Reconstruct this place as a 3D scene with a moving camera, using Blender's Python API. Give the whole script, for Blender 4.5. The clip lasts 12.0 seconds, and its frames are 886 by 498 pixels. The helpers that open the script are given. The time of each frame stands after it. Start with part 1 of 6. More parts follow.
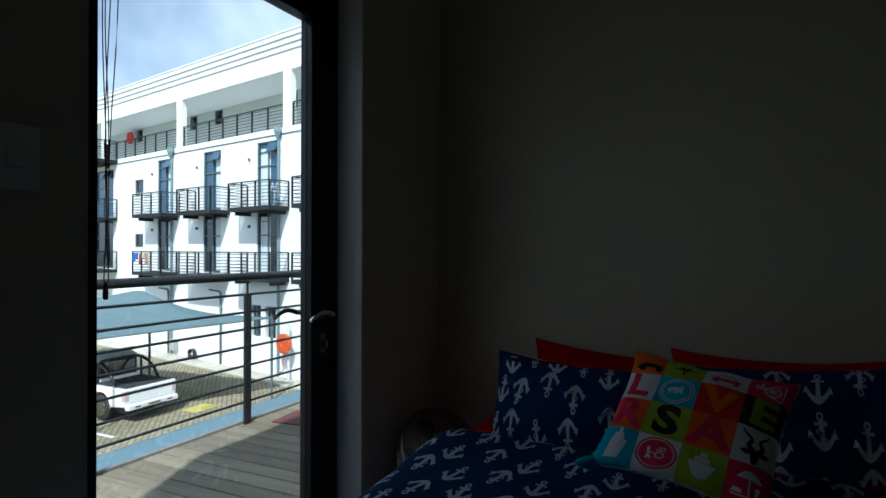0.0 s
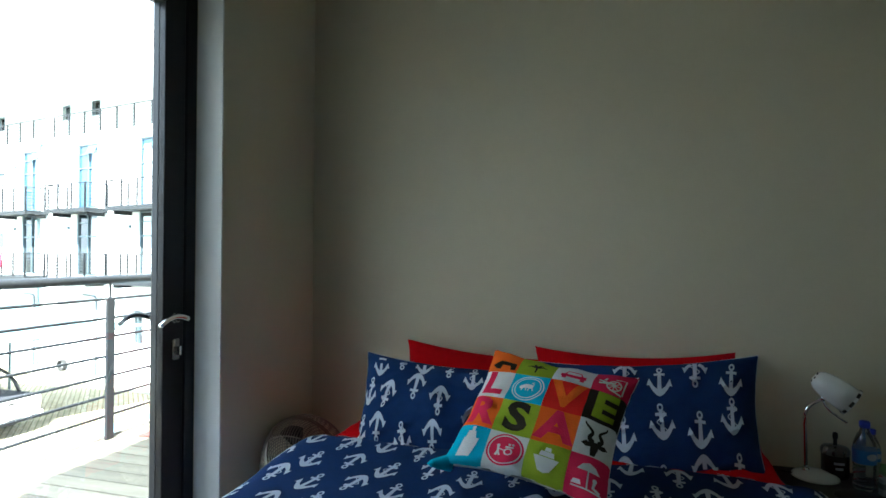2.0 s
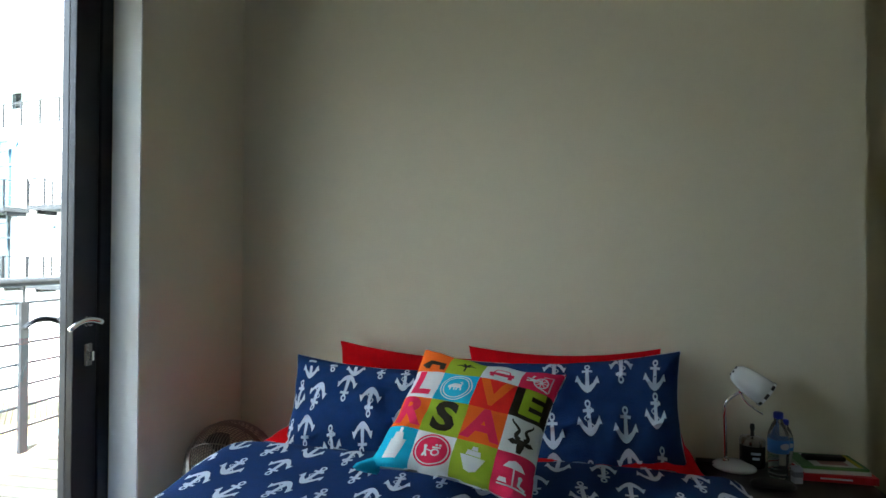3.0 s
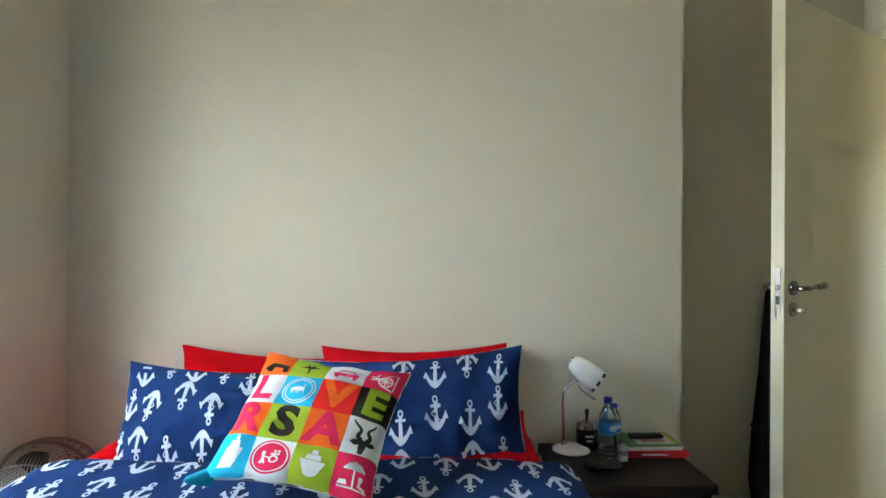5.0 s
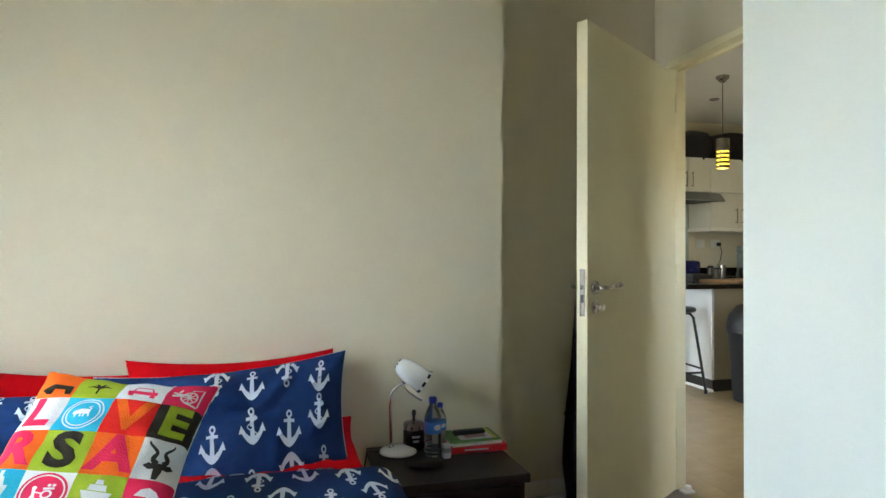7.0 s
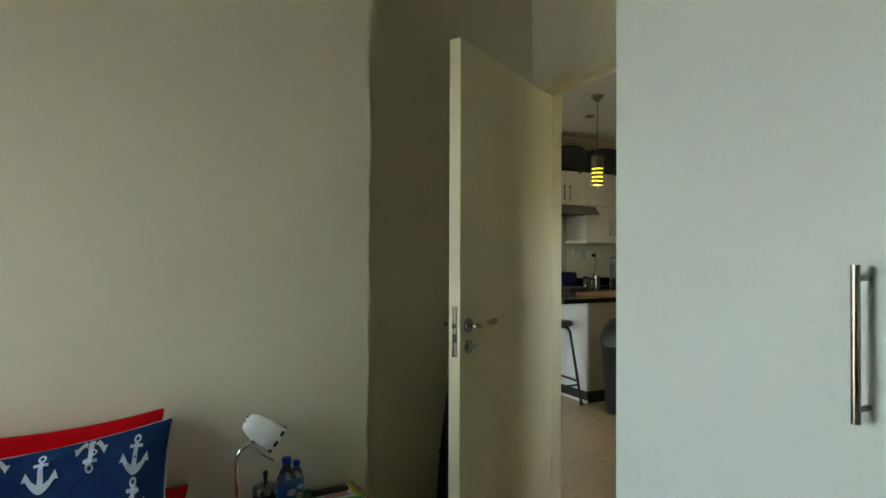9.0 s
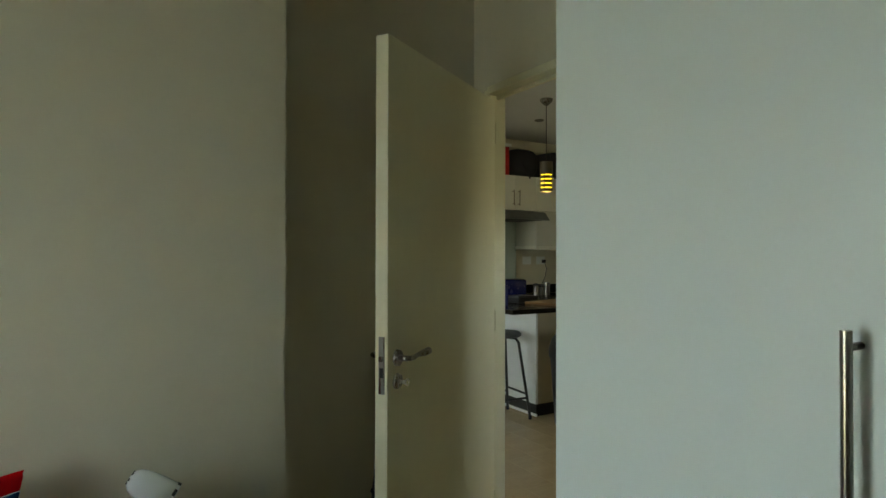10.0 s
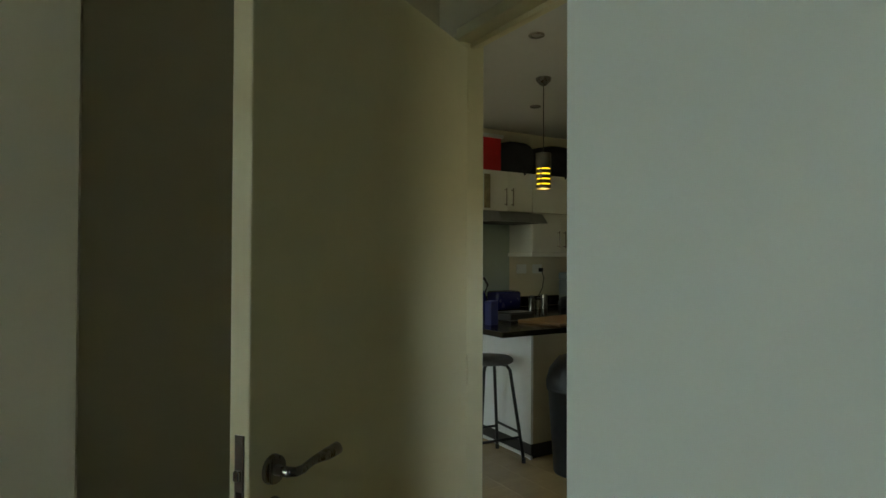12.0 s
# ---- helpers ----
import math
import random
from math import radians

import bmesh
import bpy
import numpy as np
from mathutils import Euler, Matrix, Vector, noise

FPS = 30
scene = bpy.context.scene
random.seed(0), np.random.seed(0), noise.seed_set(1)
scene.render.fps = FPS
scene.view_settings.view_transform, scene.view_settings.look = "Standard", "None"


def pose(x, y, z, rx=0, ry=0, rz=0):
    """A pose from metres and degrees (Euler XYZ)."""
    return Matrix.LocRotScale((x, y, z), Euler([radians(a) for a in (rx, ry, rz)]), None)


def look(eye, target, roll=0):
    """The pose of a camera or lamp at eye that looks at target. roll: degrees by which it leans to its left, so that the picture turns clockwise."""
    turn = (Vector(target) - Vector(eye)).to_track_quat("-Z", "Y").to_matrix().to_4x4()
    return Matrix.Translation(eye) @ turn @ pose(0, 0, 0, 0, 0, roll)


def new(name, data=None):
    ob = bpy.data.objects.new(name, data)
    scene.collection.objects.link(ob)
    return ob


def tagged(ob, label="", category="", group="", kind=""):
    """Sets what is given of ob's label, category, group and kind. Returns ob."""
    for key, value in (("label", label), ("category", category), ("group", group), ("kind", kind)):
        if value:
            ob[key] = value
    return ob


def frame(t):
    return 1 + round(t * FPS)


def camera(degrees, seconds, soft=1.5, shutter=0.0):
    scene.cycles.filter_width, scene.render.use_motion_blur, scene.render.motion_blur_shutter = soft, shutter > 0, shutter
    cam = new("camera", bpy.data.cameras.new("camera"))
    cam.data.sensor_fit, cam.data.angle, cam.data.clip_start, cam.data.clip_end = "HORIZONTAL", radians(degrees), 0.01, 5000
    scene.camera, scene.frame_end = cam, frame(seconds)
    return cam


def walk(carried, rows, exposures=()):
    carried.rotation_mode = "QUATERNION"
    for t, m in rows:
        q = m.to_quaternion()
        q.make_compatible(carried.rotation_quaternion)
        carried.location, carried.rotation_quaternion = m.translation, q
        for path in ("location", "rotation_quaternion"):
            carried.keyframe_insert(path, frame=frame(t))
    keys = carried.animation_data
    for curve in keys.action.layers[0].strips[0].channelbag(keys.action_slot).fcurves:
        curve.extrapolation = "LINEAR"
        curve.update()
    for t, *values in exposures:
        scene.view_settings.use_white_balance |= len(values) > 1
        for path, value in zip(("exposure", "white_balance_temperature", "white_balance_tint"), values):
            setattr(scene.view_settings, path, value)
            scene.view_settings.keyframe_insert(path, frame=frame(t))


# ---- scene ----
PATH = [
    (0.0, 0.021, 0.032, 1.131, 25.80, 0.05, -0.16),
    (0.5, 0.045, 0.037, 1.136, 23.43, 0.15, -0.22),
    (1.0, 0.078, 0.053, 1.138, 21.07, 0.19, -0.25),
    (1.5, 0.092, 0.067, 1.131, 18.66, 0.24, -0.27),
    (2.0, 0.115, 0.096, 1.124, 16.26, 0.39, -0.41),
    (2.5, 0.135, 0.107, 1.120, 13.71, 0.44, -0.31),
    (3.0, 0.151, 0.126, 1.115, 10.93, 0.63, -0.35),
    (5.0, 0.218, 0.138, 1.126, -1.37, 0.23, -0.44),
    (5.5, 0.255, 0.134, 1.116, -3.67, 0.60, -0.38),
    (6.0, 0.261, 0.134, 1.117, -7.58, 0.50, -0.31),
    (6.5, 0.272, 0.133, 1.130, -11.59, 0.48, -0.39),
    (7.0, 0.301, 0.137, 1.131, -15.87, 0.58, -0.18),
    (7.5, 0.326, 0.164, 1.139, -19.65, 0.60, -0.17),
    (9.5, 0.526, 0.370, 1.299, -28.79, 0.53, -0.15),
    (10.0, 0.632, 0.461, 1.331, -30.94, 0.57, -0.13),
    (10.5, 0.795, 0.596, 1.361, -31.29, 0.72, -0.15),
    (11.0, 0.932, 0.732, 1.370, -30.93, 0.94, -0.36),
    (11.5, 1.042, 0.887, 1.380, -30.62, 1.05, -0.45),
    (12.0, 1.176, 1.080, 1.378, -31.13, 0.85, -0.22),
]
EXPOSURES = [(0, 0.33, 5760, 3), (0.5, -0.07, 5710, 0), (1, 2.27, 6108, -3.38), (1.5, 2.89, 6187, -1.75), (2, 3.32, 6186, 0.88), (2.5, 3.59, 6285, 3.5),
             (3, 3.97, 6383, 5.12), (5, 5.22, 6450, 9.5), (5.5, 5.37, 6450, 9.5), (6, 5.57, 6450, 9.5), (7, 5.33, 6730, 8.5), (7.5, 5.13, 6780, 7.5),
             (9.5, 4.22, 7070, 0), (10.5, 3.79, 7120, -4), (11.5, 3.49, 7170, -5), (12, 3.42, 7170, -5)]
cam = camera(73.9, 12.0)
walk(cam, [(t, pose(x, y, z, 90 + p, r, yaw)) for t, x, y, z, yaw, p, r in PATH], EXPOSURES)

# ---- world and sun ----
SUN_TO = Vector((0.38, -0.93, 1.15)).normalized()
world = bpy.data.worlds.new("world")
scene.world = world
world.use_nodes = True
wn, wl = world.node_tree.nodes, world.node_tree.links
sky = wn.new("ShaderNodeTexSky")
sky.sky_type, sky.sun_disc = "NISHITA", False
sky.sun_elevation = math.asin(SUN_TO.z)
sky.sun_rotation = math.atan2(SUN_TO.x, SUN_TO.y)
co = wn.new("ShaderNodeTexCoord")
cloud = wn.new("ShaderNodeTexNoise")
cloud.inputs["Scale"].default_value, cloud.inputs["Detail"].default_value = 2.2, 5
ramp = wn.new("ShaderNodeValToRGB")
ramp.color_ramp.elements[0].position, ramp.color_ramp.elements[1].position = 0.36, 0.60
mixc = wn.new("ShaderNodeMix")
mixc.data_type = "RGBA"
mixc.inputs[7].default_value = (9.2, 10.4, 12.2, 1)
wl.new(co.outputs["Generated"], cloud.inputs["Vector"])
wl.new(cloud.outputs["Fac"], ramp.inputs["Fac"])
wl.new(ramp.outputs["Color"], mixc.inputs[0])
wl.new(sky.outputs["Color"], mixc.inputs[6])
wl.new(mixc.outputs[2], wn["Background"].inputs["Color"])
wn["Background"].inputs["Strength"].default_value = 0.105

sun = new("sun", bpy.data.lights.new("sun", "SUN"))
sun.data.energy, sun.data.angle, sun.data.color = 5.0, radians(0.5), (1.0, 0.95, 0.88)
sun.matrix_world = look((0, 0, 20), Vector((0, 0, 20)) - SUN_TO)


# ---- materials ----
def mat(name, color, rough=0.6, metal=0.0, vary=0.08, scale=6.0, bump=0.0, bump_scale=60.0, emit=None,
        transmission=0.0, coat=0.0, island=0.0, stretch=(1, 1, 1), specular=0.5):
    m = bpy.data.materials.new(name)
    m.use_nodes = True
    n, l = m.node_tree.nodes, m.node_tree.links
    b = n["Principled BSDF"]
    b.inputs["Roughness"].default_value, b.inputs["Metallic"].default_value = rough, metal
    b.inputs["Transmission Weight"].default_value = transmission
    b.inputs["Coat Weight"].default_value = coat
    b.inputs["Specular IOR Level"].default_value = specular
    b.inputs["Base Color"].default_value = (*color, 1)
    tc = n.new("ShaderNodeTexCoord")
    mp = n.new("ShaderNodeMapping")
    mp.inputs["Scale"].default_value = stretch
    l.new(tc.outputs["Object"], mp.inputs["Vector"])
    if vary:
        a, c = n.new("ShaderNodeTexNoise"), n.new("ShaderNodeTexNoise")
        a.inputs["Scale"].default_value, a.inputs["Detail"].default_value = scale * 0.22, 3
        c.inputs["Scale"].default_value, c.inputs["Detail"].default_value = scale * 3, 6
        add = n.new("ShaderNodeMath")
        add.operation = "ADD"
        l.new(mp.outputs["Vector"], a.inputs["Vector"])
        l.new(mp.outputs["Vector"], c.inputs["Vector"])
        l.new(a.outputs["Fac"], add.inputs[0])
        l.new(c.outputs["Fac"], add.inputs[1])
        half = n.new("ShaderNodeMapRange")
        half.inputs["From Min"].default_value, half.inputs["From Max"].default_value = 0.6, 1.4
        half.inputs["To Min"].default_value, half.inputs["To Max"].default_value = 1 - vary, 1 + vary
        l.new(add.outputs[0], half.inputs["Value"])
        value = half.outputs["Result"]
        if island:
            oi = n.new("ShaderNodeObjectInfo")
            r = n.new("ShaderNodeMapRange")
            r.inputs["To Min"].default_value, r.inputs["To Max"].default_value = 1 - island, 1 + island
            l.new(oi.outputs["Random"], r.inputs["Value"])
            mul = n.new("ShaderNodeMath")
            mul.operation = "MULTIPLY"
            l.new(value, mul.inputs[0])
            l.new(r.outputs["Result"], mul.inputs[1])
            value = mul.outputs[0]
        mx = n.new("ShaderNodeVectorMath")
        mx.operation = "SCALE"
        mx.inputs[0].default_value = color
        l.new(value, mx.inputs["Scale"])
        l.new(mx.outputs["Vector"], b.inputs["Base Color"])
        rr = n.new("ShaderNodeMapRange")
        rr.inputs["To Min"].default_value, rr.inputs["To Max"].default_value = max(rough - 0.08, 0.02), min(rough + 0.08, 1)
        l.new(c.outputs["Fac"], rr.inputs["Value"])
        l.new(rr.outputs["Result"], b.inputs["Roughness"])
    if bump:
        t = n.new("ShaderNodeTexNoise")
        t.inputs["Scale"].default_value, t.inputs["Detail"].default_value = bump_scale, 4
        bp = n.new("ShaderNodeBump")
        bp.inputs["Strength"].default_value, bp.inputs["Distance"].default_value = bump, 0.004
        l.new(mp.outputs["Vector"], t.inputs["Vector"])
        l.new(t.outputs["Fac"], bp.inputs["Height"])
        l.new(bp.outputs["Normal"], b.inputs["Normal"])
    if emit:
        b.inputs["Emission Color"].default_value = (*emit[:3], 1)
        b.inputs["Emission Strength"].default_value = emit[3]
    return m


WALL = mat("cream_wall_paint", (0.705, 0.645, 0.495), 0.75, vary=0.03, scale=5, bump=0.05, bump_scale=90)
CEIL = mat("ceiling_paint", (0.80, 0.79, 0.76), 0.85, vary=0.02, bump=0.1)
CARPET = mat("grey_carpet", (0.31, 0.275, 0.25), 0.95, vary=0.2, scale=40, bump=0.8, bump_scale=300)
LAMINATE = mat("pale_laminate", (0.50, 0.385, 0.22), 0.18, vary=0.12, scale=5, stretch=(1, 8, 1), island=0.035)
WHITE_PAINT = mat("white_gloss_paint", (0.80, 0.80, 0.76), 0.35, vary=0.03)
DOOR_PAINT = mat("cream_door_paint", (0.84, 0.785, 0.56), 0.38, vary=0.03, bump=0.06, bump_scale=40)
MELAMINE = mat("white_melamine", (0.73, 0.785, 0.745), 0.38, vary=0.015, scale=3)
ALU_DARK = mat("charcoal_aluminium", (0.011, 0.012, 0.016), 0.45, vary=0.1, specular=0.3)
RAIL = mat("charcoal_rail_paint", (0.016, 0.018, 0.022), 0.5, vary=0.15, scale=20, specular=0.25)
STEEL = mat("brushed_steel", (0.26, 0.245, 0.22), 0.28, metal=1.0, vary=0.06, scale=30, stretch=(1, 1, 0.05))
CHROME = mat("chrome", (0.85, 0.85, 0.85), 0.08, metal=1.0, vary=0.02)
GLASS = mat("clear_glass", (0.97, 0.99, 0.98), 0.0, vary=0, transmission=1.0)
NAVY = mat("navy_cotton", (0.010, 0.036, 0.125), 0.9, vary=0.16, scale=14, bump=0.5, bump_scale=260, specular=0.12)
PRINT = mat("white_print", (0.56, 0.61, 0.70), 0.85, vary=0.10, scale=60, bump=0.3, bump_scale=260, specular=0.15)
RED = mat("red_cotton", (0.58, 0.004, 0.009), 0.9, vary=0.12, scale=12, bump=0.4, bump_scale=260, specular=0.05)
WOODDARK = mat("espresso_wood", (0.016, 0.010, 0.010), 0.36, vary=0.25, scale=9, stretch=(1, 8, 8), bump=0.1, specular=0.3)
ENAMEL = mat("white_enamel", (0.88, 0.90, 0.90), 0.18, vary=0.02, coat=0.4)
BLACKP = mat("black_plastic", (0.015, 0.015, 0.016), 0.4, vary=0.1)
RUBBER = mat("black_rubber", (0.02, 0.02, 0.02), 0.8, vary=0.15)
BLACKCLOTH = mat("black_cloth", (0.026, 0.028, 0.038), 0.9, vary=0.2, scale=20, bump=0.5)


# ---- mesh helpers ----
def part(name, bm, material, parent=None, label="", smooth=False):
    me = bpy.data.meshes.new(name)
    bmesh.ops.recalc_face_normals(bm, faces=bm.faces[:])
    if smooth:
        for f in bm.faces:
            f.smooth = True
    bm.to_mesh(me)
    bm.free()
    for m in material if isinstance(material, (list, tuple)) else [material]:
        me.materials.append(m)
    ob = new(name, me)
    ob.parent = parent
    if label:
        tagged(ob, label)
    return ob


def thing(name, label, category, loc=(0, 0, 0), rz=0.0, group="", kind=""):
    ob = new(name)
    ob.empty_display_size = 0.05
    ob.matrix_basis = pose(*loc, 0, 0, rz)
    return tagged(ob, label, category, group, kind)


def structure(name, bm, material, label, category, smooth=False):
    return tagged(part(name, bm, material, None, "", smooth), label, category, "", "structure")


def box(lo, hi, bevel=0.0, bm=None, m=None, seg=2):
    bm = bm or bmesh.new()
    made = bmesh.ops.create_cube(bm, size=1.0)["verts"]
    for v in made:
        v.co = Vector([lo[i] + (v.co[i] + 0.5) * (hi[i] - lo[i]) for i in range(3)])
    if bevel:
        es = list({e for v in made for e in v.link_edges})
        r = bmesh.ops.bevel(bm, geom=es, offset=bevel, segments=seg, affect="EDGES", profile=0.5)
        made = list({v for f in r["faces"] for v in f.verts} | {v for v in made if v.is_valid})
    if m is not None:
        bmesh.ops.transform(bm, matrix=m, verts=made)
    return bm


def cyl(p0, p1, r0, r1=None, n=16, bm=None):
    bm = bm or bmesh.new()
    p0, p1 = Vector(p0), Vector(p1)
    d = p1 - p0
    m = Matrix.Translation((p0 + p1) / 2) @ d.to_track_quat("Z", "Y").to_matrix().to_4x4()
    bmesh.ops.create_cone(bm, cap_ends=True, segments=n, radius1=r0, radius2=r0 if r1 is None else r1, depth=d.length, matrix=m)
    return bm


def tube(points, r, n=8, bm=None, closed=False):
    bm = bm or bmesh.new()
    pts = [Vector(p) for p in points]
    rings = []
    up = Vector((0, 0, 1))
    for i, p in enumerate(pts):
        a = pts[i - 1] if (i or closed) else p
        b = pts[(i + 1) % len(pts)] if (i < len(pts) - 1 or closed) else p
        d = (b - a).normalized()
        s = d.cross(up)
        if s.length < 0.05:
            s = d.cross(Vector((1, 0, 0)))
        s.normalize()
        t = s.cross(d).normalized()
        rr = r(i / max(len(pts) - 1, 1)) if callable(r) else r
        rings.append([bm.verts.new(p + (s * math.cos(k * math.tau / n) + t * math.sin(k * math.tau / n)) * rr) for k in range(n)])
    for i in range(len(rings) if closed else len(rings) - 1):
        a, b = rings[i], rings[(i + 1) % len(rings)]
        for k in range(n):
            bm.faces.new((a[k], a[(k + 1) % n], b[(k + 1) % n], b[k]))
    if not closed:
        bm.faces.new(rings[0])
        bm.faces.new(rings[-1])
    return bm


def lathe(profile, n=24, bm=None, m=None):
    """Turn (radius, height) pairs round z."""
    bm = bm or bmesh.new()
    rings = []
    for r, z in profile:
        if r < 1e-5:
            rings.append([bm.verts.new((0, 0, z))])
        else:
            rings.append([bm.verts.new((r * math.cos(k * math.tau / n), r * math.sin(k * math.tau / n), z)) for k in range(n)])
    for a, b in zip(rings, rings[1:]):
        for k in range(n):
            q = [a[k % len(a)], a[(k + 1) % len(a)], b[(k + 1) % len(b)], b[k % len(b)]]
            q = list(dict.fromkeys(q))
            if len(q) > 2:
                bm.faces.new(q)
    if m is not None:
        bmesh.ops.transform(bm, matrix=m, verts=[v for ring in rings for v in ring])
    return bm


def grid(fn, nu, nv, bm=None, index=None):
    """A sheet of nu by nv faces through fn(u, v), u and v from 0 to 1."""
    bm = bm or bmesh.new()
    vs = [[bm.verts.new(fn(i / nu, j / nv)) for j in range(nv + 1)] for i in range(nu + 1)]
    for i in range(nu):
        for j in range(nv):
            f = bm.faces.new((vs[i][j], vs[i + 1][j], vs[i + 1][j + 1], vs[i][j + 1]))
            if index:
                f.material_index = index((i + 0.5) / nu, (j + 0.5) / nv)
    return bm


def glyph(text, size=1.0):
    """Flat triangles of a text in the built-in font, centred, as lists of points and faces."""
    cu = bpy.data.curves.new("glyph", "FONT")
    cu.body, cu.size, cu.align_x, cu.align_y, cu.resolution_u = text, size, "CENTER", "CENTER", 3
    cu.offset = 0.04 * size
    ob = bpy.data.objects.new("glyph", cu)
    me = ob.to_mesh()
    pts = [tuple(v.co[:2]) for v in me.vertices]
    faces = [tuple(p.vertices) for p in me.polygons]
    ob.to_mesh_clear()
    bpy.data.objects.remove(ob)
    return pts, faces


def flat(shape, fn, bm, cuts=2):
    """Lay a flat shape (points, faces) on a surface fn(a, b)."""
    b2 = bmesh.new()
    vs = [b2.verts.new((x, y, 0)) for x, y in shape[0]]
    for f in shape[1]:
        try:
            b2.faces.new([vs[k] for k in f])
        except ValueError:
            pass
    if cuts:
        bmesh.ops.triangulate(b2, faces=b2.faces[:])
        bmesh.ops.subdivide_edges(b2, edges=b2.edges[:], cuts=cuts, use_grid_fill=True)
    b2.verts.index_update()
    out = [bm.verts.new(fn(v.co.x, v.co.y)) for v in b2.verts]
    for f in b2.faces:
        try:
            bm.faces.new([out[v.index] for v in f.verts])
        except ValueError:
            pass
    b2.free()


def disc(r, n=20, r0=0.0, cx=0.0, cy=0.0):
    pts, faces = [], []
    for k in range(n):
        a = k * math.tau / n
        pts.append((cx + r * math.cos(a), cy + r * math.sin(a)))
    if r0:
        for k in range(n):
            a = k * math.tau / n
            pts.append((cx + r0 * math.cos(a), cy + r0 * math.sin(a)))
        faces = [(k, (k + 1) % n, n + (k + 1) % n, n + k) for k in range(n)]
    else:
        pts.append((cx, cy))
        faces = [(k, (k + 1) % n, n) for k in range(n)]
    return pts, faces


def poly(*pts):
    return list(pts), [tuple(range(len(pts)))]


def joined(*shapes):
    pts, faces = [], []
    for p, f in shapes:
        o = len(pts)
        pts += p
        faces += [tuple(o + k for k in q) for q in f]
    return pts, faces


def strip(points, w):
    """A flat ribbon of half width w(s) along points."""
    pts, faces = [], []
    n = len(points)
    for i, (x, y) in enumerate(points):
        ax, ay = points[max(i - 1, 0)]
        bx, by = points[min(i + 1, n - 1)]
        d = math.hypot(bx - ax, by - ay)
        nx, ny = -(by - ay) / d, (bx - ax) / d
        h = w(i / (n - 1)) if callable(w) else w
        pts += [(x + nx * h, y + ny * h), (x - nx * h, y - ny * h)]
    for i in range(n - 1):
        faces.append((2 * i, 2 * i + 1, 2 * i + 3, 2 * i + 2))
    return pts, faces


def turned(shape, scale=1.0, a=0.0, dx=0.0, dy=0.0):
    c, s = math.cos(a) * scale, math.sin(a) * scale
    return [(c * x - s * y + dx, s * x + c * y + dy) for x, y in shape[0]], shape[1]


def wall_with_holes(axis, at, thick, lo, hi, zlo, zhi, holes, bm=None):
    """A wall across axis ('x' or 'y') at a place, from lo to hi, with openings (a, b, z0, z1)."""
    bm = bm or bmesh.new()
    us = sorted({lo, hi, *[h[0] for h in holes], *[h[1] for h in holes]})
    zs = sorted({zlo, zhi, *[h[2] for h in holes], *[h[3] for h in holes]})
    t0, t1 = at, at + thick
    solid = {}
    for i in range(len(us) - 1):
        for j in range(len(zs) - 1):
            cu, cz = (us[i] + us[i + 1]) / 2, (zs[j] + zs[j + 1]) / 2
            solid[i, j] = not any(a < cu < b and c < cz < d for a, b, c, d in holes)

    def P(u, z, t):
        return bm.verts.new((t, u, z) if axis == "x" else (u, t, z))

    def quad(*p):
        bm.faces.new([P(*q) for q in p])
    for (i, j), s in solid.items():
        if not s:
            continue
        a, b, c, d = us[i], us[i + 1], zs[j], zs[j + 1]
        quad((a, c, t0), (b, c, t0), (b, d, t0), (a, d, t0))
        quad((a, c, t1), (b, c, t1), (b, d, t1), (a, d, t1))
        if not solid.get((i - 1, j)):
            quad((a, c, t0), (a, d, t0), (a, d, t1), (a, c, t1))
        if not solid.get((i + 1, j)):
            quad((b, c, t0), (b, d, t0), (b, d, t1), (b, c, t1))
        if not solid.get((i, j - 1)):
            quad((a, c, t0), (b, c, t0), (b, c, t1), (a, c, t1))
        if not solid.get((i, j + 1)):
            quad((a, d, t0), (b, d, t0), (b, d, t1), (a, d, t1))
    bmesh.ops.remove_doubles(bm, verts=bm.verts[:], dist=1e-5)
    return bm


# ---- bedroom and kitchen shell ----
H = 2.62
OUT_X, DOORW_X, HEAD_Y, REC_Y, KIT_Y, SOUTH = -1.098, 2.132, 2.314, 2.69, 5.68, -0.85
structure("wall_west", wall_with_holes("x", OUT_X - 0.2, 0.2, SOUTH, KIT_Y, -0.05, H,
          [(0.762, 1.719, -0.05, 2.03), (3.6, 4.4, -0.05, 2.0)]), WALL,
          "cream painted outer wall with a balcony door opening", "wall")
structure("wall_north", box((OUT_X, HEAD_Y, 0), (1.161, REC_Y + 0.12, H)), WALL, "cream painted wall behind the bed", "wall")
structure("wall_recess", box((1.161, REC_Y, 0), (DOORW_X, REC_Y + 0.12, H)), WALL, "cream painted recessed wall behind the open door", "wall")
structure("wall_east", wall_with_holes("x", DOORW_X, 0.085, SOUTH, REC_Y + 0.12, 0, H, [(1.745, 2.615, 0, 2.060)]), WALL,
          "cream painted wall with the doorway to the kitchen", "wall")
structure("wall_south", box((OUT_X - 0.2, SOUTH - 0.12, -0.05), (DOORW_X + 0.085, SOUTH, H)), WALL, "plain cream wall closing the bedroom", "wall")
structure("wall_kitchen_north", box((OUT_X - 0.2, KIT_Y, -0.05), (6.6, KIT_Y + 0.12, H)), WALL, "cream painted kitchen wall behind the cabinets", "wall")
structure("wall_kitchen_east", box((6.6, 0.4, -0.05), (6.72, KIT_Y + 0.12, H)), WALL, "plain cream wall closing the kitchen", "wall")
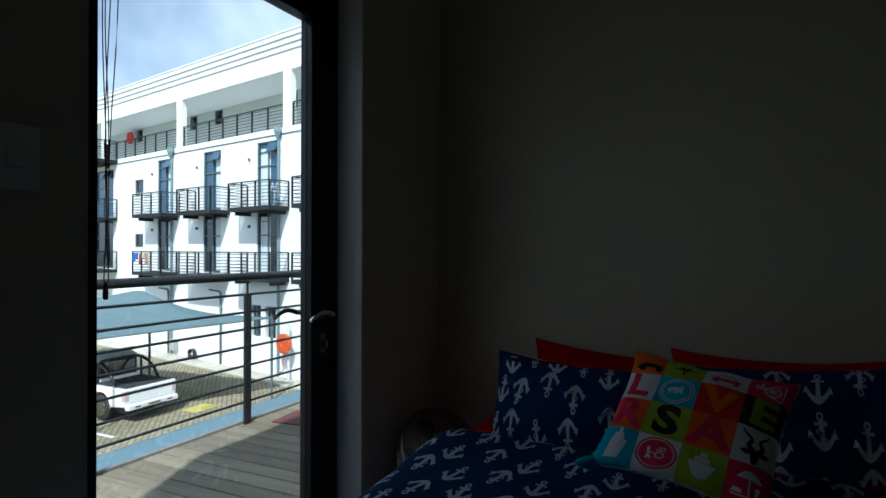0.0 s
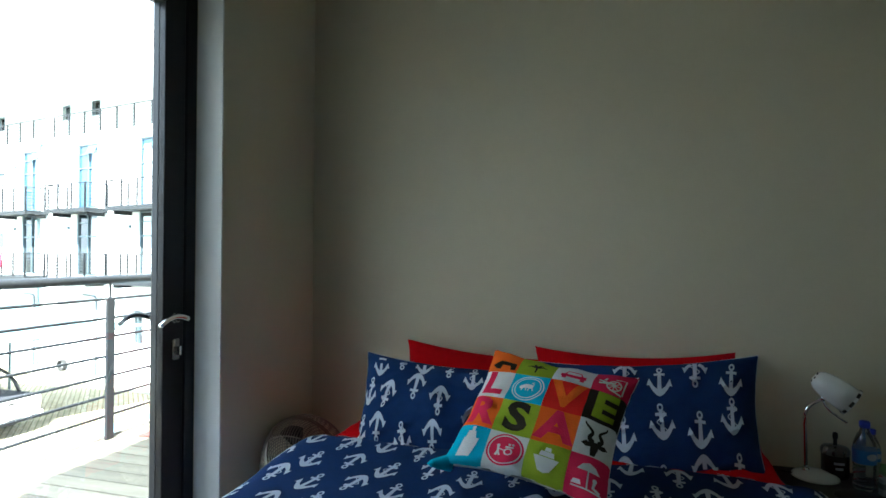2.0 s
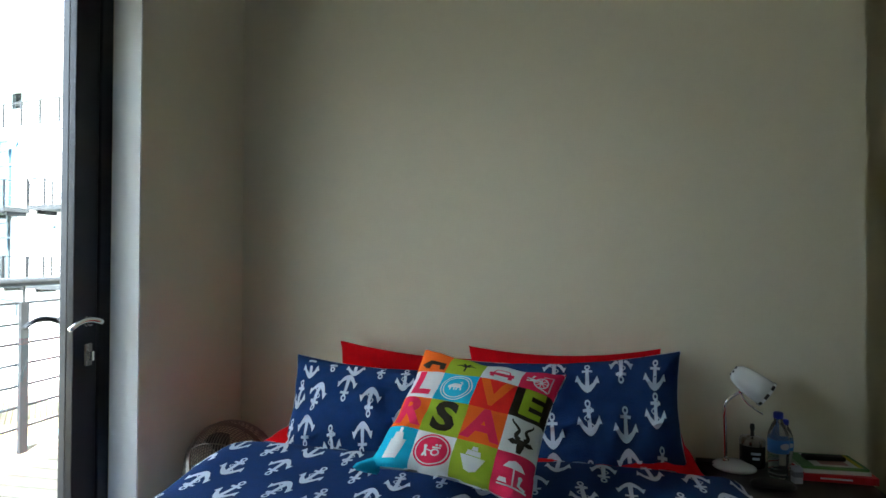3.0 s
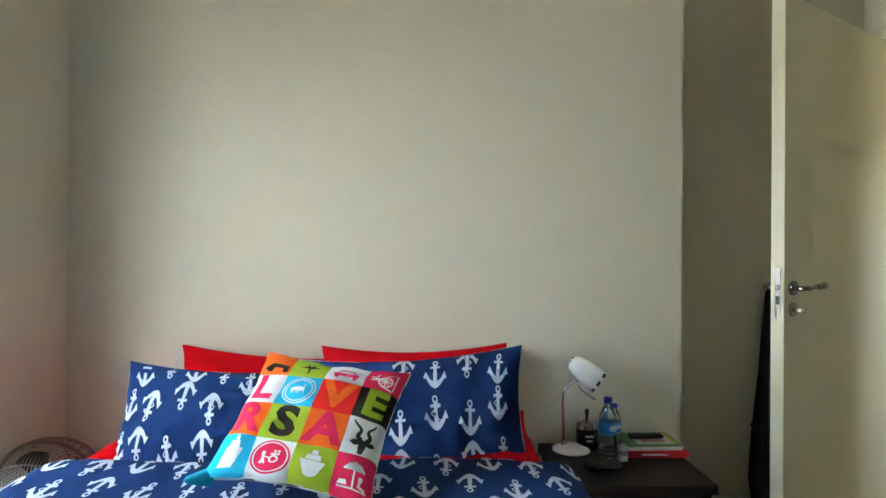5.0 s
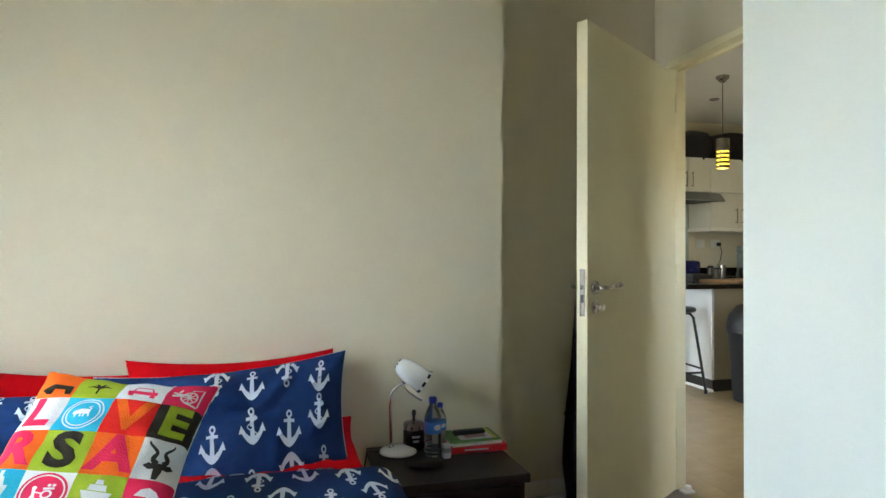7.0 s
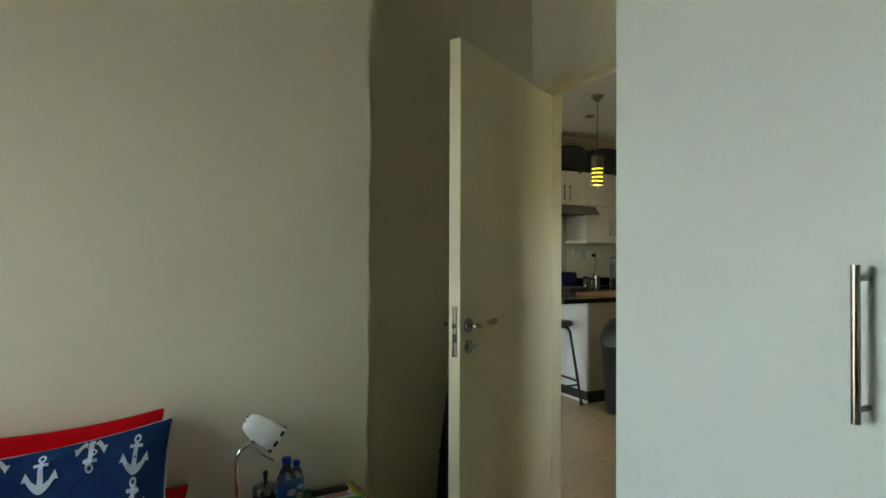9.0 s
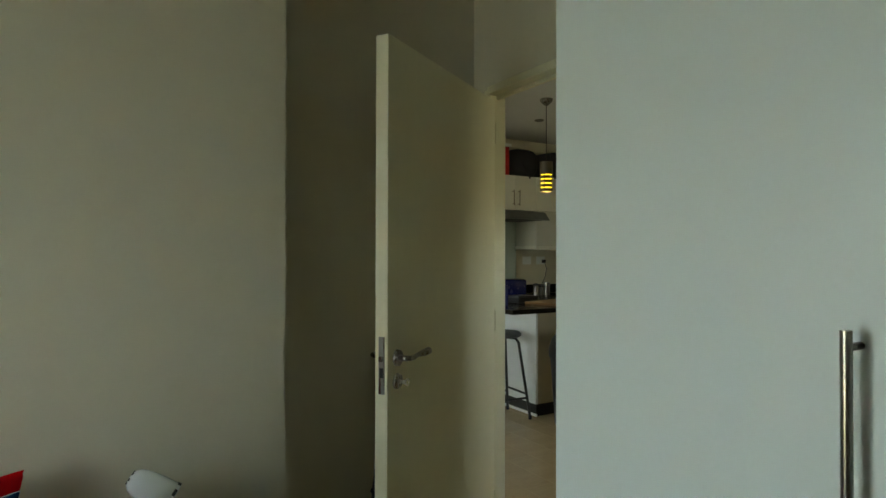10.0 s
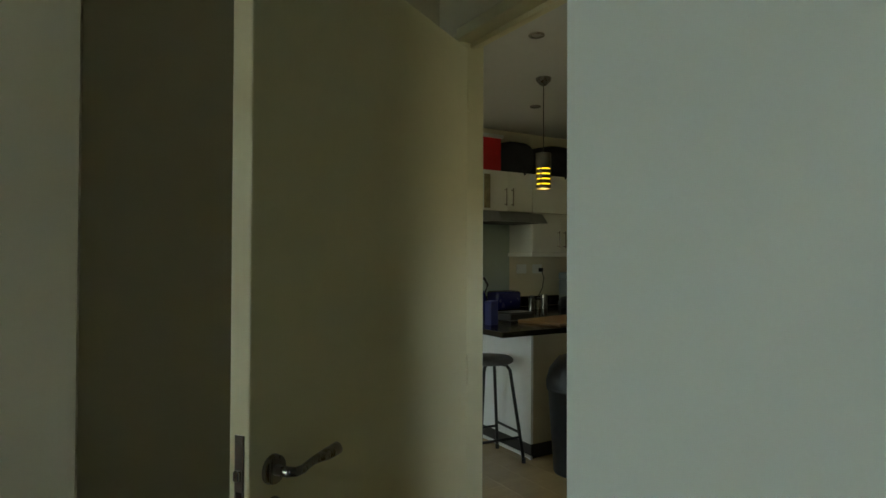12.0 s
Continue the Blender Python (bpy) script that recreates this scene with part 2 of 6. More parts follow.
# unseen slit added here so that bounced sun brightens the open door
structure("wall_kitchen_south", wall_with_holes("y", 0.4, 0.12, DOORW_X + 0.085, 6.6, -0.05, H, [(2.45, 3.2, 1.25, 1.56)]), WALL, "plain cream wall closing the kitchen", "wall")
structure("floor", box((OUT_X - 0.2, SOUTH - 0.12, -0.08), (DOORW_X + 0.055, REC_Y + 0.06, 0.0)), CARPET, "grey carpet floor of the bedroom", "floor")
structure("ceiling", box((OUT_X - 0.2, SOUTH - 0.12, H), (6.72, KIT_Y + 0.12, H + 0.25)), CEIL, "plain white ceiling", "ceiling")
kfloor = structure("floor_kitchen", box((OUT_X - 0.2, REC_Y + 0.06, -0.1), (6.6, KIT_Y, -0.012)), mat("screed", (0.3, 0.28, 0.25), 0.9),
                   "glossy pale laminate floor of the kitchen", "floor")
structure("floor_hall", box((DOORW_X + 0.055, 0.52, -0.1), (6.6, REC_Y + 0.06, -0.012)), mat("screed_hall", (0.3, 0.28, 0.25), 0.9),
          "glossy pale laminate floor beside the doorway", "floor")


def skirting(name, lo, hi):
    structure(name, box(lo, hi, 0.006), WHITE_PAINT, "white painted skirting board", "baseboard")


skirting("baseboard_1", (1.163, REC_Y - 0.014, 0), (DOORW_X - 0.002, REC_Y, 0.075))
skirting("baseboard_2", (OUT_X, 1.722, 0), (OUT_X + 0.014, HEAD_Y - 0.016, 0.075))
skirting("baseboard_3", (OUT_X, HEAD_Y - 0.014, 0), (1.161, HEAD_Y, 0.075))
skirting("baseboard_4", (OUT_X, SOUTH, 0), (OUT_X + 0.014, 0.76, 0.075))

structure("trim_reveal", box((OUT_X - 0.098, 1.713, 0.0), (OUT_X - 0.001, 1.7185, 2.029)), mat("white_reveal_paint", (0.82, 0.82, 0.80), 0.6, vary=0.03), "white painted plaster reveal beside the balcony door", "trim")

# unseen plain wall of a storey above, added to shade the deck
structure("wall_upper", box((-1.298, SOUTH - 0.12, H + 0.25), (6.72, 12.0, 4.15)), mat("white_render_upper", (0.78, 0.78, 0.76), 0.85, vary=0.04),
          "plain white rendered upper wall added to shade the deck", "wall")
structure("wall_side", box((OUT_X - 0.2, KIT_Y + 0.12, -4.0), (6.72, 12.0, H + 0.25)), mat("white_render_side", (0.78, 0.78, 0.76), 0.85, vary=0.04),
          "plain white rendered wall of the home block", "wall")


# ---- interior door frame and leaf ----
def interior_frame():
    t = thing("door_frame", "cream painted wooden door frame of the kitchen doorway", "door frame", (0, 0, 0), kind="structure")
    x0, x1 = DOORW_X - 0.010, DOORW_X + 0.093
    part("jamb", box((x0 + 0.014, 2.575, 0), (x1, 2.622, 2.069), 0.004), DOOR_PAINT, t)
    part("jamb", box((x0, 1.738, 0), (x1, 1.785, 2.069), 0.004), DOOR_PAINT, t)
    part("head", box((x0, 1.785, 2.034), (x1, 2.575, 2.069), 0.004), DOOR_PAINT, t)
    part("stop", box((DOORW_X + 0.04, 1.785, 0), (DOORW_X + 0.055, 1.80, 2.034), 0.002), DOOR_PAINT, t)
    part("stop", box((DOORW_X + 0.04, 1.80, 2.018), (DOORW_X + 0.055, 2.572, 2.034), 0.002), DOOR_PAINT, t)


interior_frame()


def lever(parent, y_face, side, x, z, direction, material, r=0.026):
    """Rose, neck and curved lever on a face at y = y_face, standing off by side."""
    part("rose", cyl((x, y_face, z), (x, y_face + side * 0.009, z), r, r * 0.94, 24), material, parent, smooth=False)
    pts = [(x, y_face + side * 0.005, z), (x, y_face + side * 0.035, z), (x + direction * 0.006, y_face + side * 0.048, z + 0.001)]
    for k in range(1, 13):
        s = k / 12
        pts.append((x + direction * (0.012 + 0.112 * s), y_face + side * (0.052 - 0.008 * math.sin(s * 2.6)), z + 0.012 * s * s + 0.003 * math.sin(s * 5)))
    bm = tube(pts, lambda s: 0.0098 - 0.0035 * math.sin(min(s * 1.3, 1) * math.pi) + 0.002 * s, 12)
    part("lever", bm, material, parent, smooth=True)


def room_door():
    # hinge at the origin, leaf along -x in its own frame, seen face at y = 0
    hx, hy = 2.150, 2.553
    ex, ey = 1.409, 2.084
    a = math.degrees(math.atan2(hy - ey, hx - ex))
    t = thing("door_1", "open cream painted flush wooden door with steel lever", "door", (hx, hy, 0), a, kind="structure")
    w = math.hypot(hx - ex, hy - ey)
    part("leaf", box((-w, 0, 0.012), (0, 0.045, 2.008), 0.003), DOOR_PAINT, t)
    part("latch_plate", box((-w - 0.002, 0.010, 0.905), (-w + 0.001, 0.031, 1.08), 0.0008), STEEL, t, "steel lock forend in the door edge")
    part("latch_bolt", box((-w - 0.010, 0.014, 1.005), (-w - 0.001, 0.027, 1.022), 0.002), STEEL, t)
    part("dead_bolt", box((-w - 0.003, 0.014, 0.955), (-w - 0.0015, 0.027, 0.985), 0.001), BLACKP, t)
    for z in (0.92, 1.065):
        part("screw", cyl((-w - 0.0018, 0.0205, z), (-w - 0.0032, 0.0205, z), 0.0035, n=10), STEEL, t)
    for face, side in ((0.0, -1), (0.045, 1)):
        lever(t, face, side, -w + 0.055, 1.010, 1, STEEL)
        part("escutcheon", cyl((-w + 0.055, face, 0.937), (-w + 0.055, face + side * 0.008, 0.937), 0.025, 0.023, 24), STEEL, t)
    key = part("key", box((-w + 0.053, -0.03, 0.930), (-w + 0.057, -0.006, 0.943), 0.001), STEEL, t, "steel key in the lock")
    part("key_bow", tube([(-w + 0.062 + 0.010 * math.cos(k * math.tau / 12), -0.034, 0.936 + 0.010 * math.sin(k * math.tau / 12)) for k in range(12)], 0.0025, 6, closed=True), STEEL, t)
    for z in (0.22, 1.0, 1.82):
        part("hinge", cyl((0.002, -0.002, z), (0.002, -0.002, z + 0.09), 0.0045, n=10), DOOR_PAINT, t)
    return t


room_door()
stop = thing("door_stop", "white plastic door stop on the floor", "door stop", (2.20, 2.535, 0))
part("foot", box((-0.03, -0.022, 0), (0.03, 0.022, 0.012), 0.004), WHITE_PAINT, stop)
part("block", cyl((0.005, 0, 0.010), (0.005, 0, 0.032), 0.018, 0.014, 14), WHITE_PAINT, stop)


# ---- wardrobe ----
def wardrobe():
    x, y1 = 1.414, 1.337
    t = thing("wardrobe", "white melamine wardrobe with long steel bar handles", "wardrobe", (x, y1, 0))
    part("carcass", box((0.019, -2.13, 0.09), (0.70, 0.0, 2.55), 0.001), MELAMINE, t)
    part("plinth", box((0.05, -2.12, 0), (0.69, -0.01, 0.088), 0.001), MELAMINE, t)
    ws = [0.60, 0.60, 0.60, 0.328]
    y = -0.001
    for k, w in enumerate(ws):
        d = part("door", box((0, y - w + 0.003, 0.093), (0.0165, y, 2.546), 0.0015), MELAMINE, t)
        hy = y - w + 0.003 + 0.066 if k % 2 == 0 else y - 0.066
        part("handle", tube([(-0.034, hy, 1.012), (-0.034, hy, 1.245)], 0.0065, 20), STEEL, d, "brushed steel bar handle")
        for z in (1.032, 1.225):
            part("handle_post", cyl((-0.034, hy, z), (0.0, hy, z), 0.0048, n=14), STEEL, d)
        y -= w


wardrobe()


# ---- balcony door ----
def balcony_door():
    t = thing("door_2", "closed charcoal aluminium glass balcony door", "door", (0, 0, 0), kind="structure")
    x0, x1 = OUT_X - 0.165, OUT_X - 0.10
    y0, y1, zt = 0.766, 1.715, 2.026
    fw = 0.045
    part("frame_side", box((x0, y0, -0.04), (x1, y0 + fw, zt), 0.003), ALU_DARK, t)
    part("frame_side", box((x0, y1 - fw, -0.04), (x1, y1, zt), 0.003), ALU_DARK, t)
    part("frame_head", box((x0, y0 + fw, zt - fw), (x1, y1 - fw, zt), 0.003), ALU_DARK, t)
    part("threshold", box((x0, y0 + fw, -0.04), (x1, y1 - fw, 0.012), 0.003), ALU_DARK, t)
    lx0, lx1 = x0 + 0.008, x1 - 0.006
    a, b, st = y0 + fw + 0.002, y1 - fw - 0.002, 0.088
    leaf = part("leaf_frame", box((lx0, a, 0.016), (lx1, a + 0.04, zt - fw - 0.003), 0.003), ALU_DARK, t)
    part("stile", box((lx0, b - st, 0.016), (lx1, b, zt - fw - 0.003), 0.003), ALU_DARK, t)
    part("top_rail", box((lx0, a + 0.04, zt - fw - 0.095), (lx1, b - st, zt - fw - 0.003), 0.003), ALU_DARK, t)
    part("bottom_rail", box((lx0, a + 0.04, 0.016), (lx1, b - st, 0.14), 0.003), ALU_DARK, t)
    xm = (lx0 + lx1) / 2
    g = part("pane", box((xm - 0.003, a + 0.04, 0.14), (xm + 0.003, b - st, zt - fw - 0.095)), GLASS, t, "clear door glass")
    g.visible_shadow = False
    yh = b - 0.036
    for face, s in ((lx1, 1), (lx0, -1)):
        part("rose", cyl((face, yh, 0.915), (face + s * 0.010, yh, 0.915), 0.016, 0.014, 20), STEEL, t)
        pts = [(face + s * 0.004, yh, 0.915), (face + s * 0.04, yh, 0.915), (face + s * 0.052, yh - 0.008, 0.916)]
        for k in range(1, 11):
            q = k / 10
            pts.append((face + s * (0.054 - 0.004 * q), yh - 0.008 - 0.11 * q, 0.916 + 0.014 * math.sin(q * math.pi * 0.9) - 0.016 * q * q))
        part("lever", tube(pts, lambda q: 0.009 - 0.0025 * q, 10), CHROME if s > 0 else ALU_DARK, t, smooth=True)
        part("cylinder_plate", box((face if s > 0 else face - 0.006, yh - 0.014, 0.785), (face + 0.006 if s > 0 else face, yh + 0.014, 0.85), 0.003), STEEL, t)
    part("thumb_turn", box((lx1 + 0.006, yh - 0.004, 0.800), (lx1 + 0.022, yh + 0.004, 0.828), 0.002), CHROME, t)
    return t


balcony_door()


def blind_cords():
    t = thing("blind_cords", "thin dark blind cords with tassel hanging at the door", "blind cord", (OUT_X - 0.07, 0.842, 0))
    m = mat("grey_cord", (0.05, 0.05, 0.05), 0.8)
    for k, (dy, z0, z1) in enumerate(((0.0, 1.06, 2.02), (0.010, 1.30, 2.02), (0.014, 1.06, 2.02), (0.034, 1.10, 2.02))):
        pts = [(0.006 * math.sin(s * 7 + k), dy * (0.35 + 0.65 * s) + 0.002 * math.sin(9 * s + k), z0 + (z1 - z0) * s) for s in [i / 14 for i in range(15)]]
        part("cord", tube(pts, 0.0013, 6), m, t)
    part("tassel", lathe([(0, 0.0), (0.008, 0.002), (0.009, 0.02), (0.005, 0.042), (0.002, 0.05), (0, 0.05)], 12, m=pose(0, 0.004, 1.022) @ Matrix.Diagonal((0.65, 0.65, 0.8, 1))), m, t, smooth=True)
    part("headrail", box((-0.02, -0.1, 2.0), (0.02, 0.75, 2.026), 0.003), ALU_DARK, t)


blind_cords()
sw = thing("light_switch", "white plastic light switch plate on the wall", "switch", (OUT_X, 0.625, 1.29))
part("plate", box((0, -0.045, -0.058), (0.009, 0.045, 0.058), 0.003), WHITE_PAINT, sw)
part("rocker", box((0.009, -0.014, -0.02), (0.013, 0.014, 0.02), 0.002), WHITE_PAINT, sw)


# ---- bed ----
def squeezed(*shapes):
    pts, faces = joined(*shapes)
    return [(x * 0.70, y) for x, y in pts], faces


def anchor():
    """An anchor in a box about 1 high, ring at the top."""
    arc = [(0.42 * s, -0.44 + 0.32 * abs(s) ** 1.45) for s in [-1 + i / 8 for i in range(17)]]
    return squeezed(disc(0.13, 14, 0.06, 0, 0.43),
                  strip([(0, 0.36), (0, 0.0), (0, -0.44)], lambda s: 0.065 + 0.03 * s),
                  strip([(-0.23, 0.22), (0, 0.235), (0.23, 0.22)], 0.048),
                  strip(arc, lambda s: 0.045 + 0.055 * math.sin(math.pi * s)),
                  poly((-0.54, -0.20), (-0.27, -0.17), (-0.44, 0.06)),
                  poly((0.54, -0.20), (0.44, 0.06), (0.27, -0.17)), poly((-0.10, -0.42), (0.10, -0.42), (0.0, -0.52)))


def rope_anchor():
    rope = [(0.07 * math.sin(s * 9), 0.36 - 0.72 * s) for s in [i / 24 for i in range(25)]]
    base = anchor()
    return joined(base, strip([(x * 1.9, y) for x, y in rope], 0.016))


ANCHOR, ROPED = anchor(), rope_anchor()


def pillow_surface(w, h, th, seed, crease=0.011):
    """A stuffed rectangle: returns fn(a, b, side) with a, b from -1 to 1 and side from -1 to 1."""
    def fn(a, b, side, lift=0.0):
        ea, eb = max(1 - a * a, 0.0), max(1 - b * b, 0.0)
        t = th / 2 * (ea ** 0.42) * (eb ** 0.42)
        x = w / 2 * a * (1 - 0.09 * eb * abs(a) ** 3)
        y = h / 2 * b * (1 - 0.13 * ea * abs(b) ** 3)
        n = noise.noise(Vector((a * 1.7 + seed, b * 1.5, side * 2)))
        n2 = noise.noise(Vector((a * 4 + seed, b * 5 + seed, side)))
        t *= 1 + 0.22 * n
        ridge = 1 - abs(noise.noise(Vector((a * 2.6 + seed * 3, b * 3.4 - a * 1.5, side + seed)))) * 3
        t += (0.006 * n2 + crease * max(ridge, 0.0) ** 2) * (ea * eb) ** 0.3
        # creases running in from the edges
        t += 0.004 * math.sin(13 * a + 4 * b + seed) * (1 - eb) * ea + 0.004 * math.sin(11 * b + seed) * (1 - ea) * eb
        return Vector((x, y, side * (max(t, 0.002) + lift)))
    return fn


def stuffed(name, fn, material, parent, index=None, n=36):
    bm = bmesh.new()
    def side(s):
        rows = [[None] * (n + 1) for _ in range(n + 1)]
        for i in range(n + 1):
            for j in range(n + 1):
                a, b = math.sin((i / n - 0.5) * math.pi), math.sin((j / n - 0.5) * math.pi)
                rows[i][j] = bm.verts.new(fn(a, b, s))
        for i in range(n):
            for j in range(n):
                bm.faces.new((rows[i][j], rows[i + 1][j], rows[i + 1][j + 1], rows[i][j + 1]))
    side(1)
    side(-1)
    bmesh.ops.remove_doubles(bm, verts=bm.verts[:], dist=0.0045)
    return part(name, bm, material, parent, smooth=True)


def basis(origin, right, up):
    r = Vector(right).normalized()
    u = Vector(up)
    u = (u - r * u.dot(r)).normalized()
    f = r.cross(u)
    m = Matrix((r, u, f)).transposed().to_4x4()
    return Matrix.Translation(origin) @ m


def print_on(shape, fn, parent):
    """One printed anchor, laid on a surface; its strokes are tied into one piece."""
    if not shape[1]:
        return
    bm = bmesh.new()
    flat(shape, fn, bm, 2)
    bmesh.ops.delete(bm, geom=[v for v in bm.verts if not v.link_faces], context="VERTS")
    left, tips = set(bm.verts), []
    while left:
        todo = [left.pop()]
        tips.append(todo[0])
        while todo:
            for e in todo.pop().link_edges:
                for v in e.verts:
                    if v in left:
                        left.discard(v)
                        todo.append(v)
    for v in tips[1:]:
        bm.edges.new((tips[0], v))
    part("anchor_print", bm, PRINT, parent)


# printed anchors of each pillow: across, up, lean in degrees (180: ring down), with a rope or without
LEFT_PRINT = [(-0.258, 0.186, -10, 0), (-0.178, 0.219, 170, 1), (-0.100, 0.206, -4, 0), (-0.109, 0.117, 167, 0), (-0.207, 0.082, 155, 1), (-0.021, 0.076, 170, 1),
              (-0.285, 0.085, -16, 1), (-0.225, -0.025, 173, 0), (-0.127, -0.050, 0, 1), (-0.029, -0.030, 176, 0), (-0.301, -0.039, -20, 1), (-0.012, 0.205, 172, 1),
              (0.072, 0.165, -8, 1), (0.09, 0.02, 175, 0), (0.17, 0.10, -5, 0), (0.26, 0.15, 176, 1), (-0.13, -0.16, 4, 0), (-0.24, -0.16, -8, 1)]
RIGHT_PRINT = [(-0.018, 0.172, 178, 1), (0.076, 0.148, -3, 0), (0.174, 0.176, 176, 1), (0.271, 0.150, -6, 0), (0.073, 0.026, 2, 1), (-0.030, -0.010, 0, 0),
               (0.172, 0.007, -3, 0), (0.264, 0.045, -4, 1), (-0.030, -0.118, 180, 1), (0.068, -0.138, 0, 0), (0.173, -0.105, 180, 0), (0.265, -0.100, -6, 0),
               (-0.125, 0.12, 3, 0), (-0.12, -0.02, 178, 1), (-0.22, 0.06, -4, 0), (-0.22, -0.10, 176, 1)]


def anchor_pillow(name, label, m, w, h, th, seed, size, prints, sway=0):
    t = thing(name, label, "pillow", group="anchor bed linen")
    t.matrix_basis = m
    fn = pillow_surface(w, h, th, seed)
    stuffed("cover", fn, NAVY, t, n=64)
    for cx, cy, lean, roped in prints:
        sh = turned(ROPED if roped else ANCHOR, size, math.radians(lean + sway), cx, cy)
        keep = [f for f in sh[1] if all(abs(sh[0][q][0]) < w / 2 * 0.975 and abs(sh[0][q][1]) < h / 2 * 0.965 for q in f)]
        print_on((sh[0], keep), lambda x, y: fn(max(-1, min(1, x / (w / 2))), max(-1, min(1, y / (h / 2))), 1, 0.0026), t)
    # piped seam
    pts = []
    for q in range(80):
        g = q / 80 * 4
        e, f = int(g), g % 1 * 2 - 1
        a, b = [(f, 1), (1, -f), (-f, -1), (-1, f)][e]
        pts.append(fn(a, b, 0))
    part("piping", tube([Vector((p.x, p.y, 0)) for p in pts], 0.0018, 6, closed=True), PRINT, t, "pale edge seam")
    return t


def plain_pillow(label, m, w, h, th, seed):
    t = thing("red_pillow", label, "pillow", group="red pillows against the wall")
    t.matrix_basis = m
    stuffed("cover", pillow_surface(w, h, th, seed), RED, t, n=24)
    return t


plain_pillow("red cotton pillow leaning on the wall", basis((-0.29, 2.20, 0.548), (1, 0.0, -0.05), (0, 0.16, 1)), 0.74, 0.46, 0.13, 1.3)
plain_pillow("red cotton pillow leaning on the wall", basis((0.175, 2.19, 0.571), (1, 0.0, 0.02), (0, 0.16, 1)), 0.66, 0.46, 0.13, 5.1)
anchor_pillow("anchor_pillow", "navy pillow with white anchors leaning on red pillow", basis((-0.385, 1.895, 0.565), (1, -0.02, -0.025), (0.09, 0.45, 1)), 0.66, 0.45, 0.16, 2.0, 0.087, LEFT_PRINT, 11)
anchor_pillow("anchor_pillow", "navy pillow with white anchors beside the nightstand", basis((0.175, 1.895, 0.603), (1, -0.03, 0.075), (-0.02, 0.42, 1)), 0.70, 0.45, 0.16, 7.0, 0.092, RIGHT_PRINT)
for cx, cy, deep, seed in ((-0.42, 2.05, 0.44, 2.2), (0.235, 1.975, 0.62, 8.4)):
    plain_pillow("red cotton pillow lying flat under the anchor pillow", basis((cx, cy, 0.54 if cx < 0 else 0.527), (1, 0, 0), (0, 1, 0.06)), 0.67, deep, 0.09, seed)


